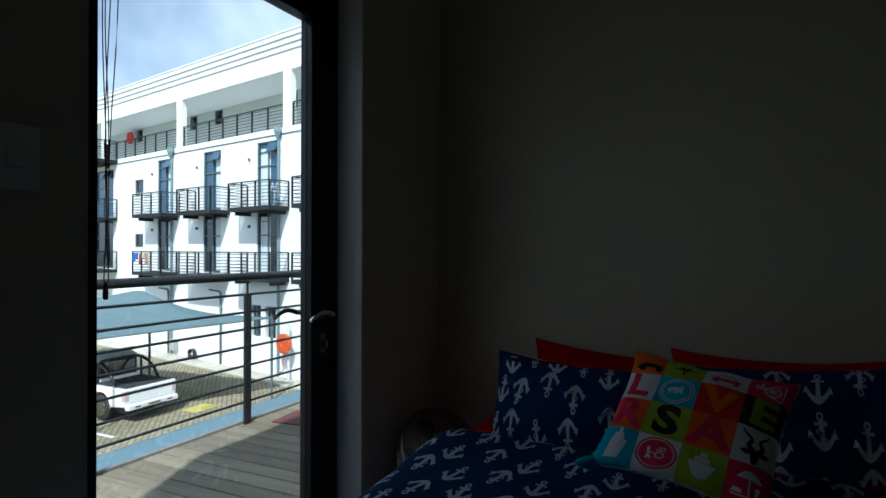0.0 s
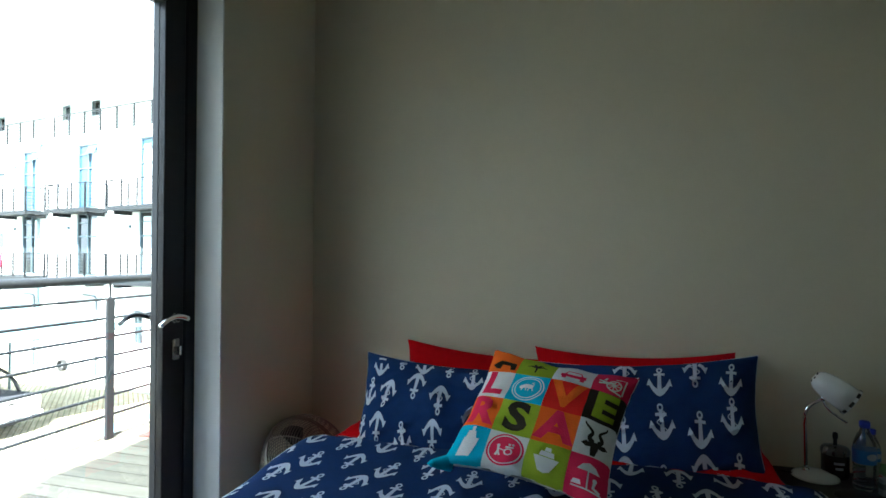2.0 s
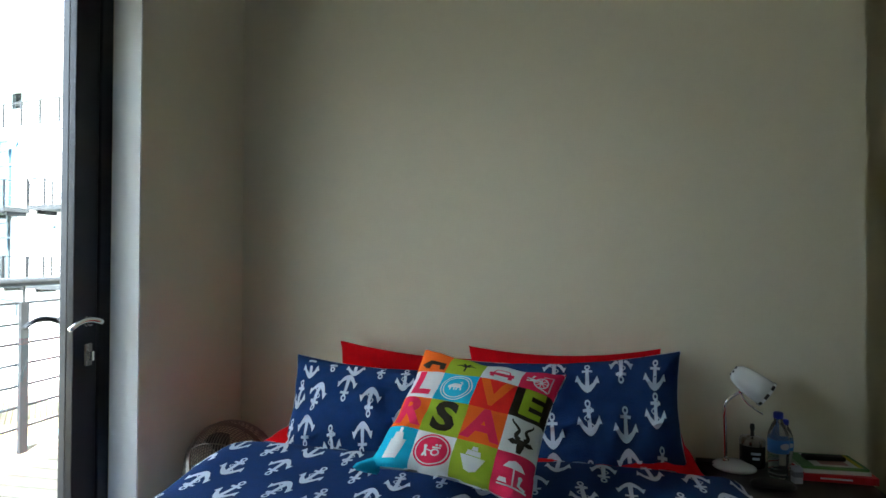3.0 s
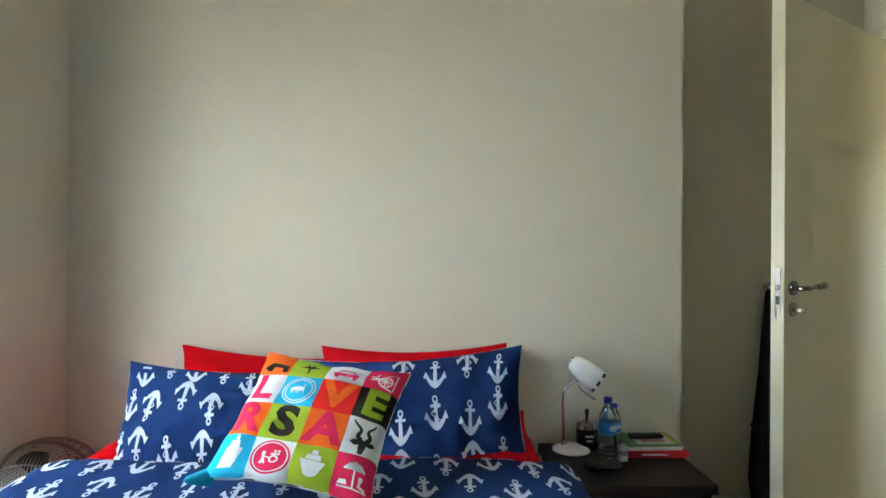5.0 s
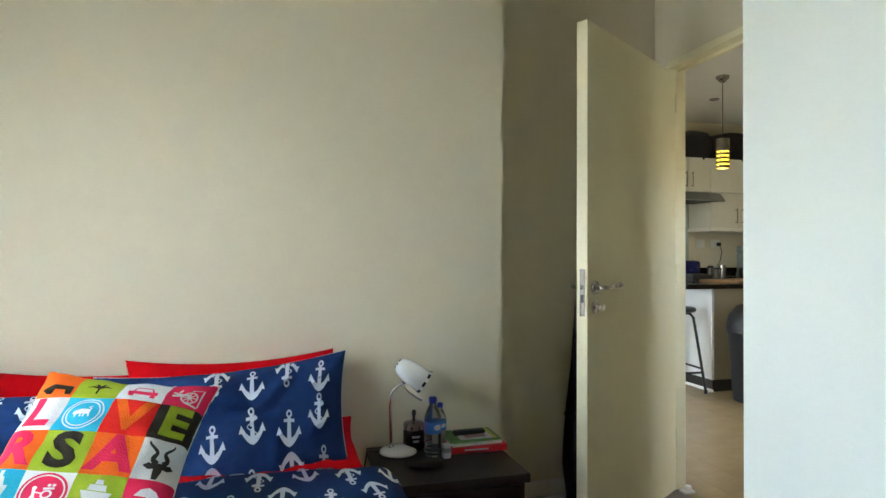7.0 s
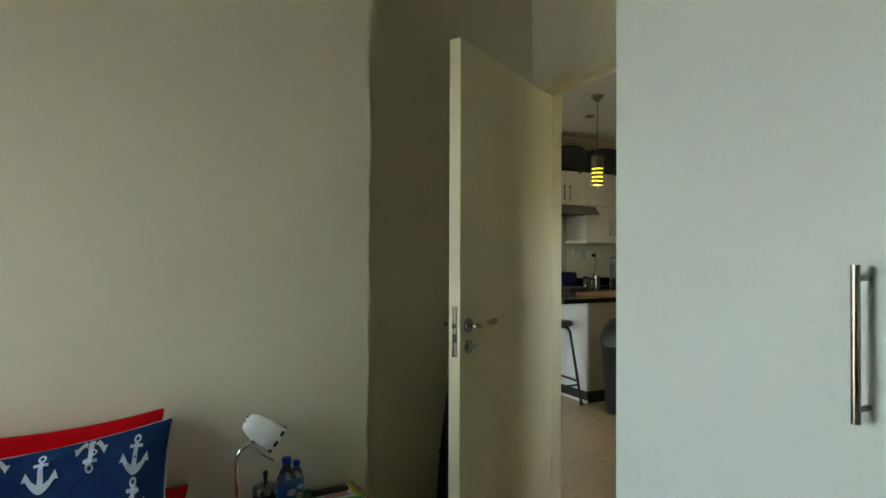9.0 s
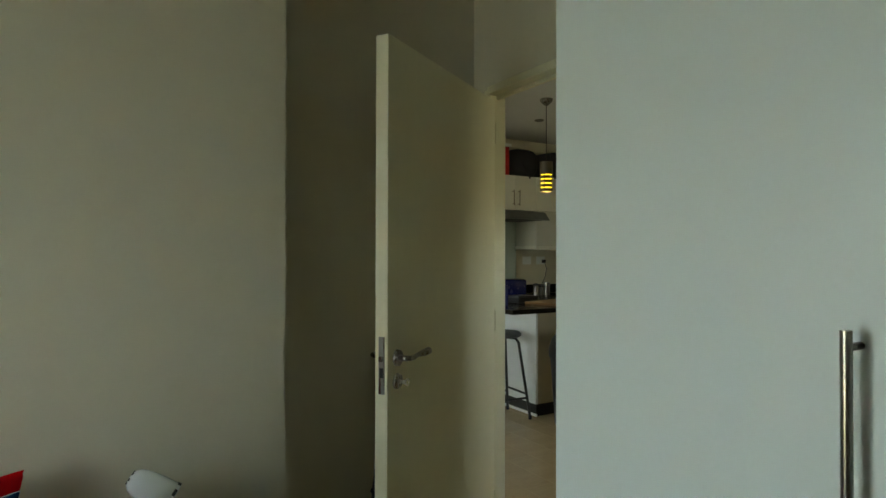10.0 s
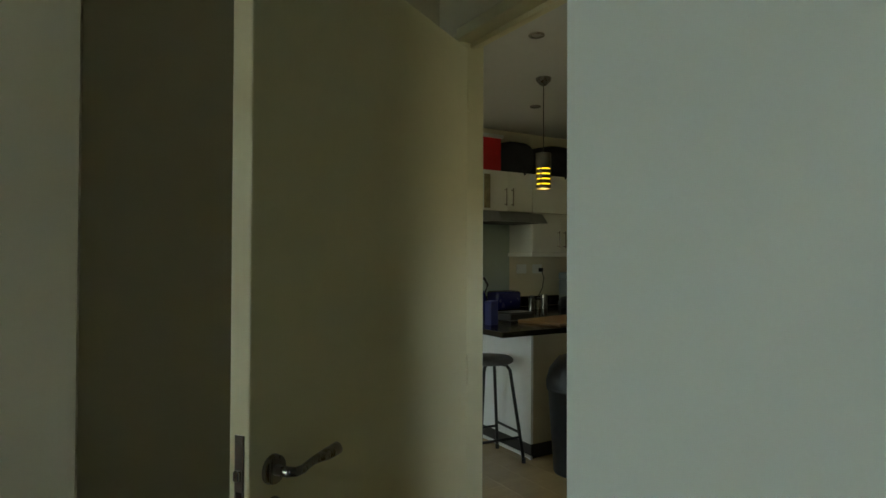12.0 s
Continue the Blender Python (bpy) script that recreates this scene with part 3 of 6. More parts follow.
def love_cushion():
    m = basis((-0.050, 1.533, 0.722), (0.978, -0.177, -0.109), (0.206, 0.75, 0.629))
    w, h = 0.385, 0.366
    t = thing("patchwork_cushion", "bright patchwork printed cushion lying on the pillows", "cushion")
    t.matrix_basis = m
    cols = {"o": (0.80, 0.13, 0.015), "g": (0.32, 0.42, 0.03), "w": (0.68, 0.69, 0.68), "r": (0.68, 0.015, 0.03),
            "c": (0.02, 0.42, 0.60), "v": (0.76, 0.022, 0.018), "d": (0.035, 0.03, 0.022), "p": (0.72, 0.025, 0.09)}
    mats = {k: mat("cushion_" + n, cols[k], 0.9, vary=0.06, scale=20, bump=0.4, bump_scale=300, specular=0.1)
            for k, n in zip("ogwrcvdp", ("orange", "green", "white", "crimson", "cyan", "scarlet", "charcoal", "pink"))}
    order = list("ogwrcvdp")
    rows = [("ogwp", 0.0, 0.25), ("wcvd", 0.25, 0.49), ("ogow", 0.49, 0.73), ("cwgp", 0.73, 1.0)]
    fn = pillow_surface(w, h, 0.10, 1.1, 0.0)
    stuffed("back_cover", lambda a, b, s: fn(a, b, s) + Vector((0, 0, -0.007 * s)), mats["w"], t, n=24)

    def lay(x, y, lift):
        # x, y from 0 to 1, y down from the top
        a, b = max(-1, min(1, 2 * x - 1)), max(-1, min(1, 1 - 2 * y))
        return fn(a, b, 1, lift)
    n = 24
    for letters, y0, y1 in rows:
        for c, k in enumerate(letters):
            x0, x1 = c / 4, (c + 1) / 4

            def sq(u, v, x0=x0, x1=x1, y0=y0, y1=y1):
                return lay(x0 + (x1 - x0) * u, y0 + (y1 - y0) * v, 0.0006)
            part("patch", grid(sq, n, n), mats[k], t, smooth=True)

    def stamp(name, shape, cx, cy, size, colour, lift=0.0014, sx=1.0):
        bm = bmesh.new()
        flat(shape, lambda x, y: lay(cx + x * size * sx, cy - y * size, lift), bm, 4)
        part(name, bm, mats[colour], t)
    for ch, cx, cy, colour in (("L", 0.125, 0.37, "p"), ("V", 0.625, 0.37, "o"), ("E", 0.875, 0.37, "g"),
                               ("R", 0.125, 0.61, "p"), ("S", 0.375, 0.61, "d"), ("A", 0.625, 0.61, "p")):
        stamp("letter", glyph(ch, 1.0), cx, cy, 0.275, colour, sx=1.15)
    ring = disc(1, 28, 0.93)
    stamp("ring", ring, 0.375, 0.37, 0.108, "w")
    stamp("ring", disc(1, 28, 0.92), 0.375, 0.37, 0.09, "w", 0.0015)
    lion = joined(strip([(-0.6, 0.0), (-0.2, 0.12), (0.25, 0.1), (0.5, 0.0)], lambda s: 0.16 + 0.1 * math.sin(s * 3)),
                  strip([(0.35, 0.15), (0.55, 0.4), (0.3, 0.55), (0.5, 0.65)], 0.06), disc(0.2, 12, 0, -0.6, 0.0),
                  strip([(-0.45, -0.1), (-0.55, -0.4)], 0.06), strip([(-0.15, -0.05), (-0.1, -0.4)], 0.06),
                  strip([(0.2, -0.05), (0.1, -0.4)], 0.06), strip([(0.45, 0.0), (0.55, -0.4)], 0.06))
    stamp("animal_print", lion, 0.375, 0.37, 0.07, "w")
    stamp("disc_print", disc(1, 30), 0.375, 0.855, 0.118, "p")
    stamp("ring", disc(1, 30, 0.93), 0.375, 0.855, 0.106, "w", 0.0020)
    cart = joined(disc(0.32, 18, 0.2, 0.28, -0.15), disc(0.13, 10, 0, -0.5, 0.3), strip([(-0.5, 0.2), (-0.45, -0.15), (-0.6, -0.5)], 0.09),
                  strip([(-0.45, -0.15), (-0.3, -0.5)], 0.07), strip([(-0.4, 0.05), (0.1, -0.1)], 0.04), strip([(0.0, 0.25), (0.6, 0.3)], 0.07),
                  disc(0.1, 10, 0, 0.25, 0.5), disc(0.1, 10, 0, 0.5, 0.52))
    stamp("cart_print", cart, 0.375, 0.855, 0.088, "w", 0.0021)
    ship = joined(poly((-0.75, 0.05), (0.75, 0.05), (0.35, -0.95), (0, -1.1), (-0.35, -0.95)), poly((-0.45, 0.1), (0.45, 0.1), (0.38, 0.45), (-0.38, 0.45)),
                  poly((-0.2, 0.48), (0.2, 0.48), (0.15, 0.75), (-0.15, 0.75)))
    stamp("ship_print", ship, 0.625, 0.835, 0.10, "w")
    palm = joined(*[strip([(0, 0.1), (0.5 * math.cos(a), 0.1 + 0.45 * math.sin(a)), (0.85 * math.cos(a), 0.1 + 0.55 * math.sin(a) - 0.15)], lambda s: 0.12 * (1 - s) + 0.02)
                    for a in (0.3, 1.0, 2.1, 2.85)], strip([(0, 0.1), (0, -0.6)], 0.07))
    stamp("plant_print", palm, 0.375, 0.16, 0.085, "d")
    car = joined(poly((-0.9, -0.3), (0.9, -0.3), (0.9, 0.05), (-0.9, 0.05)), strip([(-0.6, 0.05), (-0.45, 0.45), (0.45, 0.45), (0.6, 0.05)], 0.06),
                 poly((-0.8, -0.55), (-0.5, -0.55), (-0.5, -0.3), (-0.8, -0.3)), poly((0.5, -0.55), (0.8, -0.55), (0.8, -0.3), (0.5, -0.3)))
    stamp("car_print", car, 0.625, 0.165, 0.09, "p")
    wagon = joined(disc(0.52, 22, 0.42, 0.1, -0.05), disc(0.14, 10, 0, 0.1, -0.05),
                   *[strip([(0.1 + 0.1 * math.cos(a), -0.05 + 0.1 * math.sin(a)), (0.1 + 0.46 * math.cos(a), -0.05 + 0.46 * math.sin(a))], 0.035) for a in [k * math.pi / 4 for k in range(8)]],
                   strip([(-0.95, 0.35), (-0.4, 0.12), (0.1, 0.2)], lambda s: 0.06 + 0.08 * math.sin(s * math.pi)), strip([(-0.9, -0.05), (-0.5, 0.05), (-0.3, 0.0)], 0.09),
                   strip([(0.1, 0.6), (0.75, 0.75), (0.8, -0.7)], 0.05), strip([(-0.1, -0.5), (0.75, -0.75)], 0.06), strip([(-0.6, 0.4), (-0.5, 0.7)], 0.07))
    stamp("wagon_print", wagon, 0.875, 0.16, 0.10, "w")
    stamp("rhino_print", joined(poly((-0.9, -0.3), (-0.3, 0.2), (0.9, 0.1), (0.95, -0.6), (0.6, -0.6), (0.5, -0.2), (-0.1, -0.2), (-0.2, -0.6), (-0.5, -0.6))), 0.14, 0.165, 0.10, "d")
    def horn(sign):
        return strip([(sign * (0.14 + 0.34 * q + 0.13 * math.sin(q * 8.5)) - 0.12 * q, 0.08 + 0.95 * q) for q in [i / 12 for i in range(13)]], lambda s: 0.10 * (1 - s) + 0.035)
    bull = joined(poly((-0.24, 0.12), (0.24, 0.12), (0.20, -0.35), (0.12, -0.72), (-0.12, -0.72), (-0.20, -0.35)), horn(-1), horn(1),
                  poly((-0.18, 0.02), (-0.50, 0.10), (-0.72, -0.08), (-0.45, -0.22), (-0.2, -0.16)), poly((0.18, 0.02), (0.2, -0.16), (0.45, -0.22), (0.72, -0.08), (0.50, 0.10)))
    stamp("kudu_print", bull, 0.875, 0.635, 0.122, "d")
    brolly = joined(poly((-0.7, 0.25), (-0.4, 0.6), (0, 0.75), (0.4, 0.6), (0.7, 0.25)), strip([(0, 0.3), (0.05, -0.9)], 0.05),
                    poly((-0.9, -0.7), (-0.3, -0.7), (-0.4, -0.4), (-0.8, -0.4)), strip([(-0.9, -0.85), (0.9, -0.85)], 0.05), disc(0.14, 10, 0, 0.45, -0.15),
                    strip([(0.45, -0.25), (0.4, -0.6), (0.8, -0.75)], 0.09))
    stamp("beach_print", brolly, 0.875, 0.85, 0.10, "w")
    cruise = joined(poly((-0.5, -0.9), (0.3, -0.9), (0.6, 0.3), (-0.4, 0.3)), poly((-0.3, 0.3), (0.4, 0.3), (0.3, 0.7), (-0.2, 0.7)), poly((0, 0.7), (0.2, 0.7), (0.2, 1.0), (0, 1.0)))
    stamp("boat_print", cruise, 0.13, 0.85, 0.11, "w")
    # gathered corner tip
    part("corner_tip", lathe([(0, 0.04), (0.008, 0.03), (0.016, 0.0), (0.02, -0.02)], 12, m=basis(fn(-0.99, -0.99, 0), (1, -1, 0), (0.5, 0.5, 1)) @ pose(0, 0, 0.0, 0, 0, 0)), mats["c"], t, smooth=True)


love_cushion()

BED_L, BED_R, BED_F, BED_TOP = -0.725, 0.545, 0.55, 0.50


def duvet_point(u, v, lift=0.0):
    """u across from 0 to 1 with the hanging sides, v from the foot to the top edge."""
    half = (BED_R - BED_L) / 2
    mid = (BED_R + BED_L) / 2
    s = (u - 0.5) * 2 * (half + 0.36)
    over = max(abs(s) - half, 0.0)
    sign = 1 if s > 0 else -1
    r = 0.085
    if over <= 0:
        off, drop = abs(s), 0.0
    elif over < r * math.pi / 2:
        a = over / r
        off, drop = half + r * math.sin(a), r * (1 - math.cos(a))
    else:
        off, drop = half + r, r + over - r * math.pi / 2
    x = mid + sign * off
    y0, y1 = BED_F, 1.73 + 0.02 * noise.noise(Vector((u * 5, 0, 1)))
    y = y0 + (y1 - y0) * v
    base = BED_TOP + 0.042 + 0.022 * min(1.0, max(0.0, (y - 1.4) / 0.25))
    n = 0.016 * noise.noise(Vector((s * 2.2, y * 2.0, 0.3))) + 0.008 * noise.noise(Vector((s * 6, y * 5, 2.3))) + 0.003 * noise.noise(Vector((s * 15, y * 9, 5)))
    dome = 0.02 * (1 - (s / (half + 0.36)) ** 2)
    edge = 0.0
    if v > 0.93:
        q = (v - 0.93) / 0.07
        edge = -0.055 * (1 - math.sqrt(max(1 - q * q, 0)))
    wav = 0.02 * math.sin(y * 9 + 1) * min(drop / 0.2, 1)
    return Vector((x + sign * (wav + n * min(drop * 4, 1)) + sign * lift * min(drop / r, 1), y, base + n * (1 - min(drop * 4, 1)) + dome - drop + edge + lift * (1 - min(drop / r, 1) * 0.8)))


def bed():
    t = thing("bed", "made double bed with red fitted sheet", "bed", (0, 0, 0))
    base = part("base", box((BED_L, 0.57, 0.06), (BED_R, 2.28, 0.28), 0.015), mat("bed_base_fabric", (0.10, 0.09, 0.085), 0.9, vary=0.15, bump=0.4), t)
    for x in (BED_L + 0.08, BED_R - 0.08):
        for y in (0.67, 2.18):
            part("foot", cyl((x, y, 0), (x, y, 0.06), 0.03, 0.035, 14), BLACKP, t)
    part("mattress", box((BED_L, 0.57, 0.282), (BED_R, 2.29, BED_TOP), 0.05, seg=4), RED, t, "mattress in red fitted sheet", smooth=True)


bed()


def duvet():
    t = thing("duvet", "navy duvet with white anchors spread over the bed", "duvet", (0, 0, 0), group="anchor bed linen")
    bm = grid(lambda u, v: duvet_point(u, v), 90, 70)
    ob = part("cover", bm, NAVY, t, smooth=True)
    so = ob.modifiers.new("thick", "SOLIDIFY")
    so.thickness, so.offset = 0.03, -1.0
    wide = (BED_R - BED_L) + 0.72
    long_ = 1.18
    k = 0
    for r in range(0, 11):
        for c in range(0, 20):
            cx = -wide / 2 + (c + (0.5 if r % 2 else 0.0)) * 0.108
            cy = long_ + 0.012 - r * 0.112 + (0.012 if c % 2 else -0.012)
            k += 1
            side = max(-1.0, min(1.0, cx / 0.6))
            tw = -5 + 10 * side + 7 * math.sin(k * 1.7)
            down = r > 0 and (c + (r // 2)) % 2 == 0
            sh = turned(ROPED if (down if r % 2 else not down) else ANCHOR, 0.088, math.radians(tw + (180 if down else 0)), cx, cy)
            keep = [f for f in sh[1] if all(abs(sh[0][q][0]) < wide / 2 - 0.01 and 0.005 < sh[0][q][1] < long_ - 0.004 for q in f)]
            print_on((sh[0], keep), lambda x, y: duvet_point(x / wide + 0.5, y / long_, 0.0025), t)


duvet()


# ---- nightstand and the things on it ----
NS_Z = 0.42


def nightstand():
    t = thing("nightstand", "dark espresso wooden nightstand beside the bed", "nightstand", (0.866, 2.106, 0))
    part("top", box((-0.24, -0.195, NS_Z - 0.03), (0.24, 0.205, NS_Z), 0.004), WOODDARK, t)
    part("side_panel", box((-0.225, -0.18, 0), (-0.205, 0.2, NS_Z - 0.03), 0.002), WOODDARK, t)
    part("side_panel", box((0.205, -0.18, 0), (0.225, 0.2, NS_Z - 0.03), 0.002), WOODDARK, t)
    part("back_panel", box((-0.205, 0.185, 0.03), (0.205, 0.195, NS_Z - 0.03)), WOODDARK, t)
    part("shelf", box((-0.205, -0.17, 0.05), (0.205, 0.185, 0.07), 0.002), WOODDARK, t)
    for z0, z1 in ((0.075, 0.225), (0.232, 0.382)):
        d = part("drawer", box((-0.202, -0.186, z0), (0.202, -0.168, z1), 0.003), WOODDARK, t)
        part("knob", lathe([(0, 0.026), (0.012, 0.024), (0.014, 0.018), (0.006, 0.010), (0.006, 0)], 14, m=pose(0, -0.186, (z0 + z1) / 2, 90)), STEEL, d, smooth=True)


nightstand()


def desk_lamp():
    x, y = 0.735, 2.235
    t = thing("desk_lamp", "white enamel desk lamp with chrome stem on nightstand", "lamp", (x, y, NS_Z))
    part("base", lathe([(0, 0.020), (0.03, 0.019), (0.055, 0.013), (0.066, 0.006), (0.068, 0), (0, 0)], 40, m=pose(-0.004, 0, 0)), ENAMEL, t, smooth=True)
    part("collar", lathe([(0, 0.028), (0.009, 0.027), (0.012, 0.016), (0, 0.016)], 20, m=pose(-0.030, 0, 0)), CHROME, t, smooth=True)
    sm = [Vector((-0.030 - 0.004 * q, 0, 0.016 + 0.172 * q)) for q in [i / 8 for i in range(9)]]
    for i in range(1, 13):
        a = i / 12 * math.radians(58)
        sm.append(Vector((-0.034 + 0.055 * (1 - math.cos(a)), 0, 0.188 + 0.055 * math.sin(a))))
    tip = sm[-1] + Vector((0.024, -0.002, 0.016))
    sm.append(tip)
    part("stem", tube(sm, 0.0058, 14), CHROME, t, "bent chrome stem", smooth=True)
    ax = Vector((0.078, -0.022, -0.056)).normalized()
    o = Vector((0.002, -0.004, 0.312))
    m = Matrix.Translation(o) @ ax.to_track_quat("Z", "Y").to_matrix().to_4x4()
    bell = [(0, -0.014), (0.012, -0.0125), (0.023, -0.007), (0.031, 0.003), (0.036, 0.018), (0.0395, 0.040), (0.042, 0.070), (0.0435, 0.108)]
    sh = part("shade", lathe(bell + [(r - 0.002, z) for r, z in reversed(bell[2:])] + [(0, -0.004)], 40, m=m), ENAMEL, t, smooth=True)
    part("rim", lathe([(0.0425, 0.103), (0.0455, 0.105), (0.0455, 0.111), (0.0425, 0.112), (0.041, 0.106)], 40, m=m), ENAMEL, sh, smooth=True)
    for k in range(6):
        a = k * math.tau / 6
        part("vent_hole", cyl(m @ Vector((0.015 * math.cos(a), 0.015 * math.sin(a), -0.008)), m @ Vector((0.0155 * math.cos(a), 0.0155 * math.sin(a), -0.0125)), 0.0040, n=12), BLACKP, sh)
    for k in range(8):
        def slot(u, v, k=k):
            a = k * math.tau / 8 + (u - 0.5) * 0.42
            return m @ Vector((0.0460 * math.cos(a), 0.0460 * math.sin(a), 0.101 + 0.009 * v))
        part("rim_slot", grid(slot, 5, 1), BLACKP, sh)
    part("joint", lathe([(0, -0.009), (0.006, -0.007), (0.009, 0), (0.006, 0.007), (0, 0.009)], 14, m=Matrix.Translation(tip)), CHROME, t, smooth=True)
    part("bracket", tube([tip + Vector(q) for q in ((0, 0, 0), (0.006, -0.004, -0.022), (0.020, -0.008, -0.038), (0.042, -0.012, -0.055), (0.058, -0.015, -0.064))], 0.0032, 8), CHROME, t, smooth=True)
    part("bracket_knob", lathe([(0, -0.005), (0.0045, -0.002), (0.0045, 0.002), (0, 0.005)], 12, m=Matrix.Translation(tip + Vector((0.060, -0.015, -0.065)))), CHROME, t, smooth=True)
    part("cord", tube([(-0.066, 0.0, 0.006), (-0.095, 0.015, 0.004), (-0.112, 0.03, -0.002), (-0.122, 0.03, -0.06)], 0.0025, 6), BLACKP, t)


desk_lamp()


def bottle(x, y, label, size=1.0):
    t = thing("water_bottle", label, "bottle", (x, y, NS_Z), group="bottles on the nightstand")
    t.scale = (size, size, size)
    clear = mat("clear_plastic", (0.78, 0.88, 0.94), 0.04, vary=0, transmission=0.93)
    water = mat("label_blue", (0.02, 0.20, 0.62), 0.4, vary=0.08)
    prof = [(0, 0.004), (0.024, 0.0), (0.030, 0.008)]
    for k in range(6):
        prof += [(0.0305, 0.014 + k * 0.010), (0.0285, 0.019 + k * 0.010)]
    prof += [(0.031, 0.078), (0.031, 0.125), (0.029, 0.140), (0.020, 0.165), (0.0125, 0.178), (0.0125, 0.19), (0, 0.19)]
    part("body", lathe(prof, 28), clear, t, smooth=True)
    part("label_band", lathe([(0.0312, 0.082), (0.0316, 0.083), (0.0316, 0.122), (0.0312, 0.123)], 28), water, t, "blue printed label band", smooth=True)
    bm = bmesh.new()
    flat(disc(1, 16), lambda x, y: Vector((0.0319 * math.sin(x * 0.5 + 0.35), -0.0319 * math.cos(x * 0.5 + 0.35), 0.105 + y * 0.010)), bm, 1)
    part("label_mark", bm, PRINT, t)
    part("cap", lathe([(0, 0.207), (0.012, 0.206), (0.0145, 0.203), (0.0145, 0.188), (0.0125, 0.186)], 24), mat("blue_cap", (0.01, 0.03, 0.42), 0.35), t, "blue screw cap", smooth=True)


bottle(0.842, 2.165, "clear plastic water bottle with blue cap and label")
bottle(0.893, 2.255, "blue tinted plastic bottle standing behind the water bottle", 0.78)


def jar():
    t = thing("candle_jar", "dark glass jar with steel lid on nightstand", "jar", (0.795, 2.262, NS_Z))
    part("body", lathe([(0, 0), (0.036, 0.0), (0.039, 0.006), (0.039, 0.068), (0.035, 0.074), (0, 0.074)], 28), mat("smoked_glass", (0.02, 0.018, 0.018), 0.12, vary=0.05), t, smooth=True)
    part("lid", lathe([(0.0395, 0.072), (0.041, 0.074), (0.041, 0.086), (0.036, 0.094), (0.012, 0.098), (0, 0.099)], 28), STEEL, t, smooth=True)
    part("knob", lathe([(0.006, 0.097), (0.0055, 0.115), (0.008, 0.125), (0.007, 0.138), (0, 0.141)], 14), BLACKP, t, smooth=True)
    for k, (w, z) in enumerate(((0.030, 0.046), (0.022, 0.030))):
        part("lettering_bar", grid(lambda u, v: Vector((0.0396 * math.sin((u - 0.5) * w / 0.039), -0.0396 * math.cos((u - 0.5) * w / 0.039), z + v * 0.008)), 6, 1), PRINT, t)


jar()
tb = thing("deodorant_box", "small pale upright carton beside the bottle", "box", (0.882, 2.128, NS_Z), 8)
part("carton", box((-0.013, -0.012, 0), (0.013, 0.012, 0.050), 0.002), mat("pale_carton", (0.50, 0.55, 0.62), 0.5), tb)
part("band", box((-0.0134, -0.0124, 0.02), (0.0134, 0.0124, 0.036)), mat("grey_band", (0.2, 0.22, 0.26), 0.5), tb)


def glasses_case():
    t = thing("glasses_case", "black leather glasses case lying on the nightstand", "case", (0.79, 2.055, NS_Z), -8)
    def shell(z0, z1, sx):
        return lambda u, v: Vector((0.062 * sx * math.copysign(abs(math.cos(u * math.tau)) ** 0.7, math.cos(u * math.tau)) * math.sin(v * math.pi / 2) ** 0.6,
                                    0.026 * math.sin(u * math.tau) * math.sin(v * math.pi / 2) ** 0.6, z0 + (z1 - z0) * math.cos(v * math.pi / 2)))
    leather = mat("black_leather", (0.012, 0.011, 0.011), 0.5, vary=0.2, scale=40, bump=0.4, bump_scale=200)
    part("base", grid(shell(0.012, 0.0, 1.0), 28, 8), leather, t, smooth=True)
    part("lid", grid(shell(0.0125, 0.03, 1.0), 28, 8), leather, t, smooth=True)
    part("seam", tube([(0.063 * math.copysign(abs(math.cos(k * math.tau / 30)) ** 0.7, math.cos(k * math.tau / 30)), 0.0265 * math.sin(k * math.tau / 30), 0.0122) for k in range(30)], 0.001, 5, closed=True), BLACKP, t)


glasses_case()


def book(name, label, loc, rz, size, cover):
    w, d, h = size
    t = thing(name, label, "book", loc, rz, group="books on the nightstand")
    page = mat("book_pages", (0.72, 0.70, 0.62), 0.9, vary=0.1, scale=80, stretch=(0.1, 0.1, 30))
    part("pages", box((-w / 2 + 0.003, -d / 2 + 0.002, 0.0022), (w / 2 - 0.003, d / 2 - 0.003, h - 0.0022)), page, t)
    part("front_cover", box((-w / 2, -d / 2, h - 0.002), (w / 2, d / 2, h), 0.0006), cover, t)
    part("back_cover", box((-w / 2, -d / 2, 0), (w / 2, d / 2, 0.002), 0.0006), cover, t)
    part("spine", box((-w / 2, -d / 2 - 0.002, 0), (w / 2, -d / 2 + 0.0012, h), 0.001), cover, t)
    return t


rb = book("red_book", "thick red book lying on the nightstand", (1.013, 2.226, NS_Z), -1, (0.215, 0.15, 0.022), mat("red_cover", (0.60, 0.012, 0.02), 0.45))
part("spine_lettering_bar", box((-0.055, -0.0775, 0.009), (0.035, -0.0772, 0.014)), PRINT, rb)
book("white_book", "thin white paperback lying in the book pile", (1.008, 2.232, NS_Z + 0.0225), 2, (0.19, 0.14, 0.010), mat("white_cover", (0.72, 0.74, 0.72), 0.5))
gb = book("green_magazine", "green and white magazine on the book pile", (1.004, 2.236, NS_Z + 0.033), 1, (0.195, 0.135, 0.008), mat("green_cover", (0.12, 0.30, 0.09), 0.4))
part("cover_picture", box((-0.055, -0.06, 0.0082), (0.085, 0.06, 0.0086)), mat("cover_white", (0.75, 0.76, 0.74), 0.4), gb)
part("cover_block", box((-0.03, -0.045, 0.0088), (0.05, 0.0, 0.0091)), mat("cover_rose", (0.50, 0.25, 0.27), 0.4), gb)
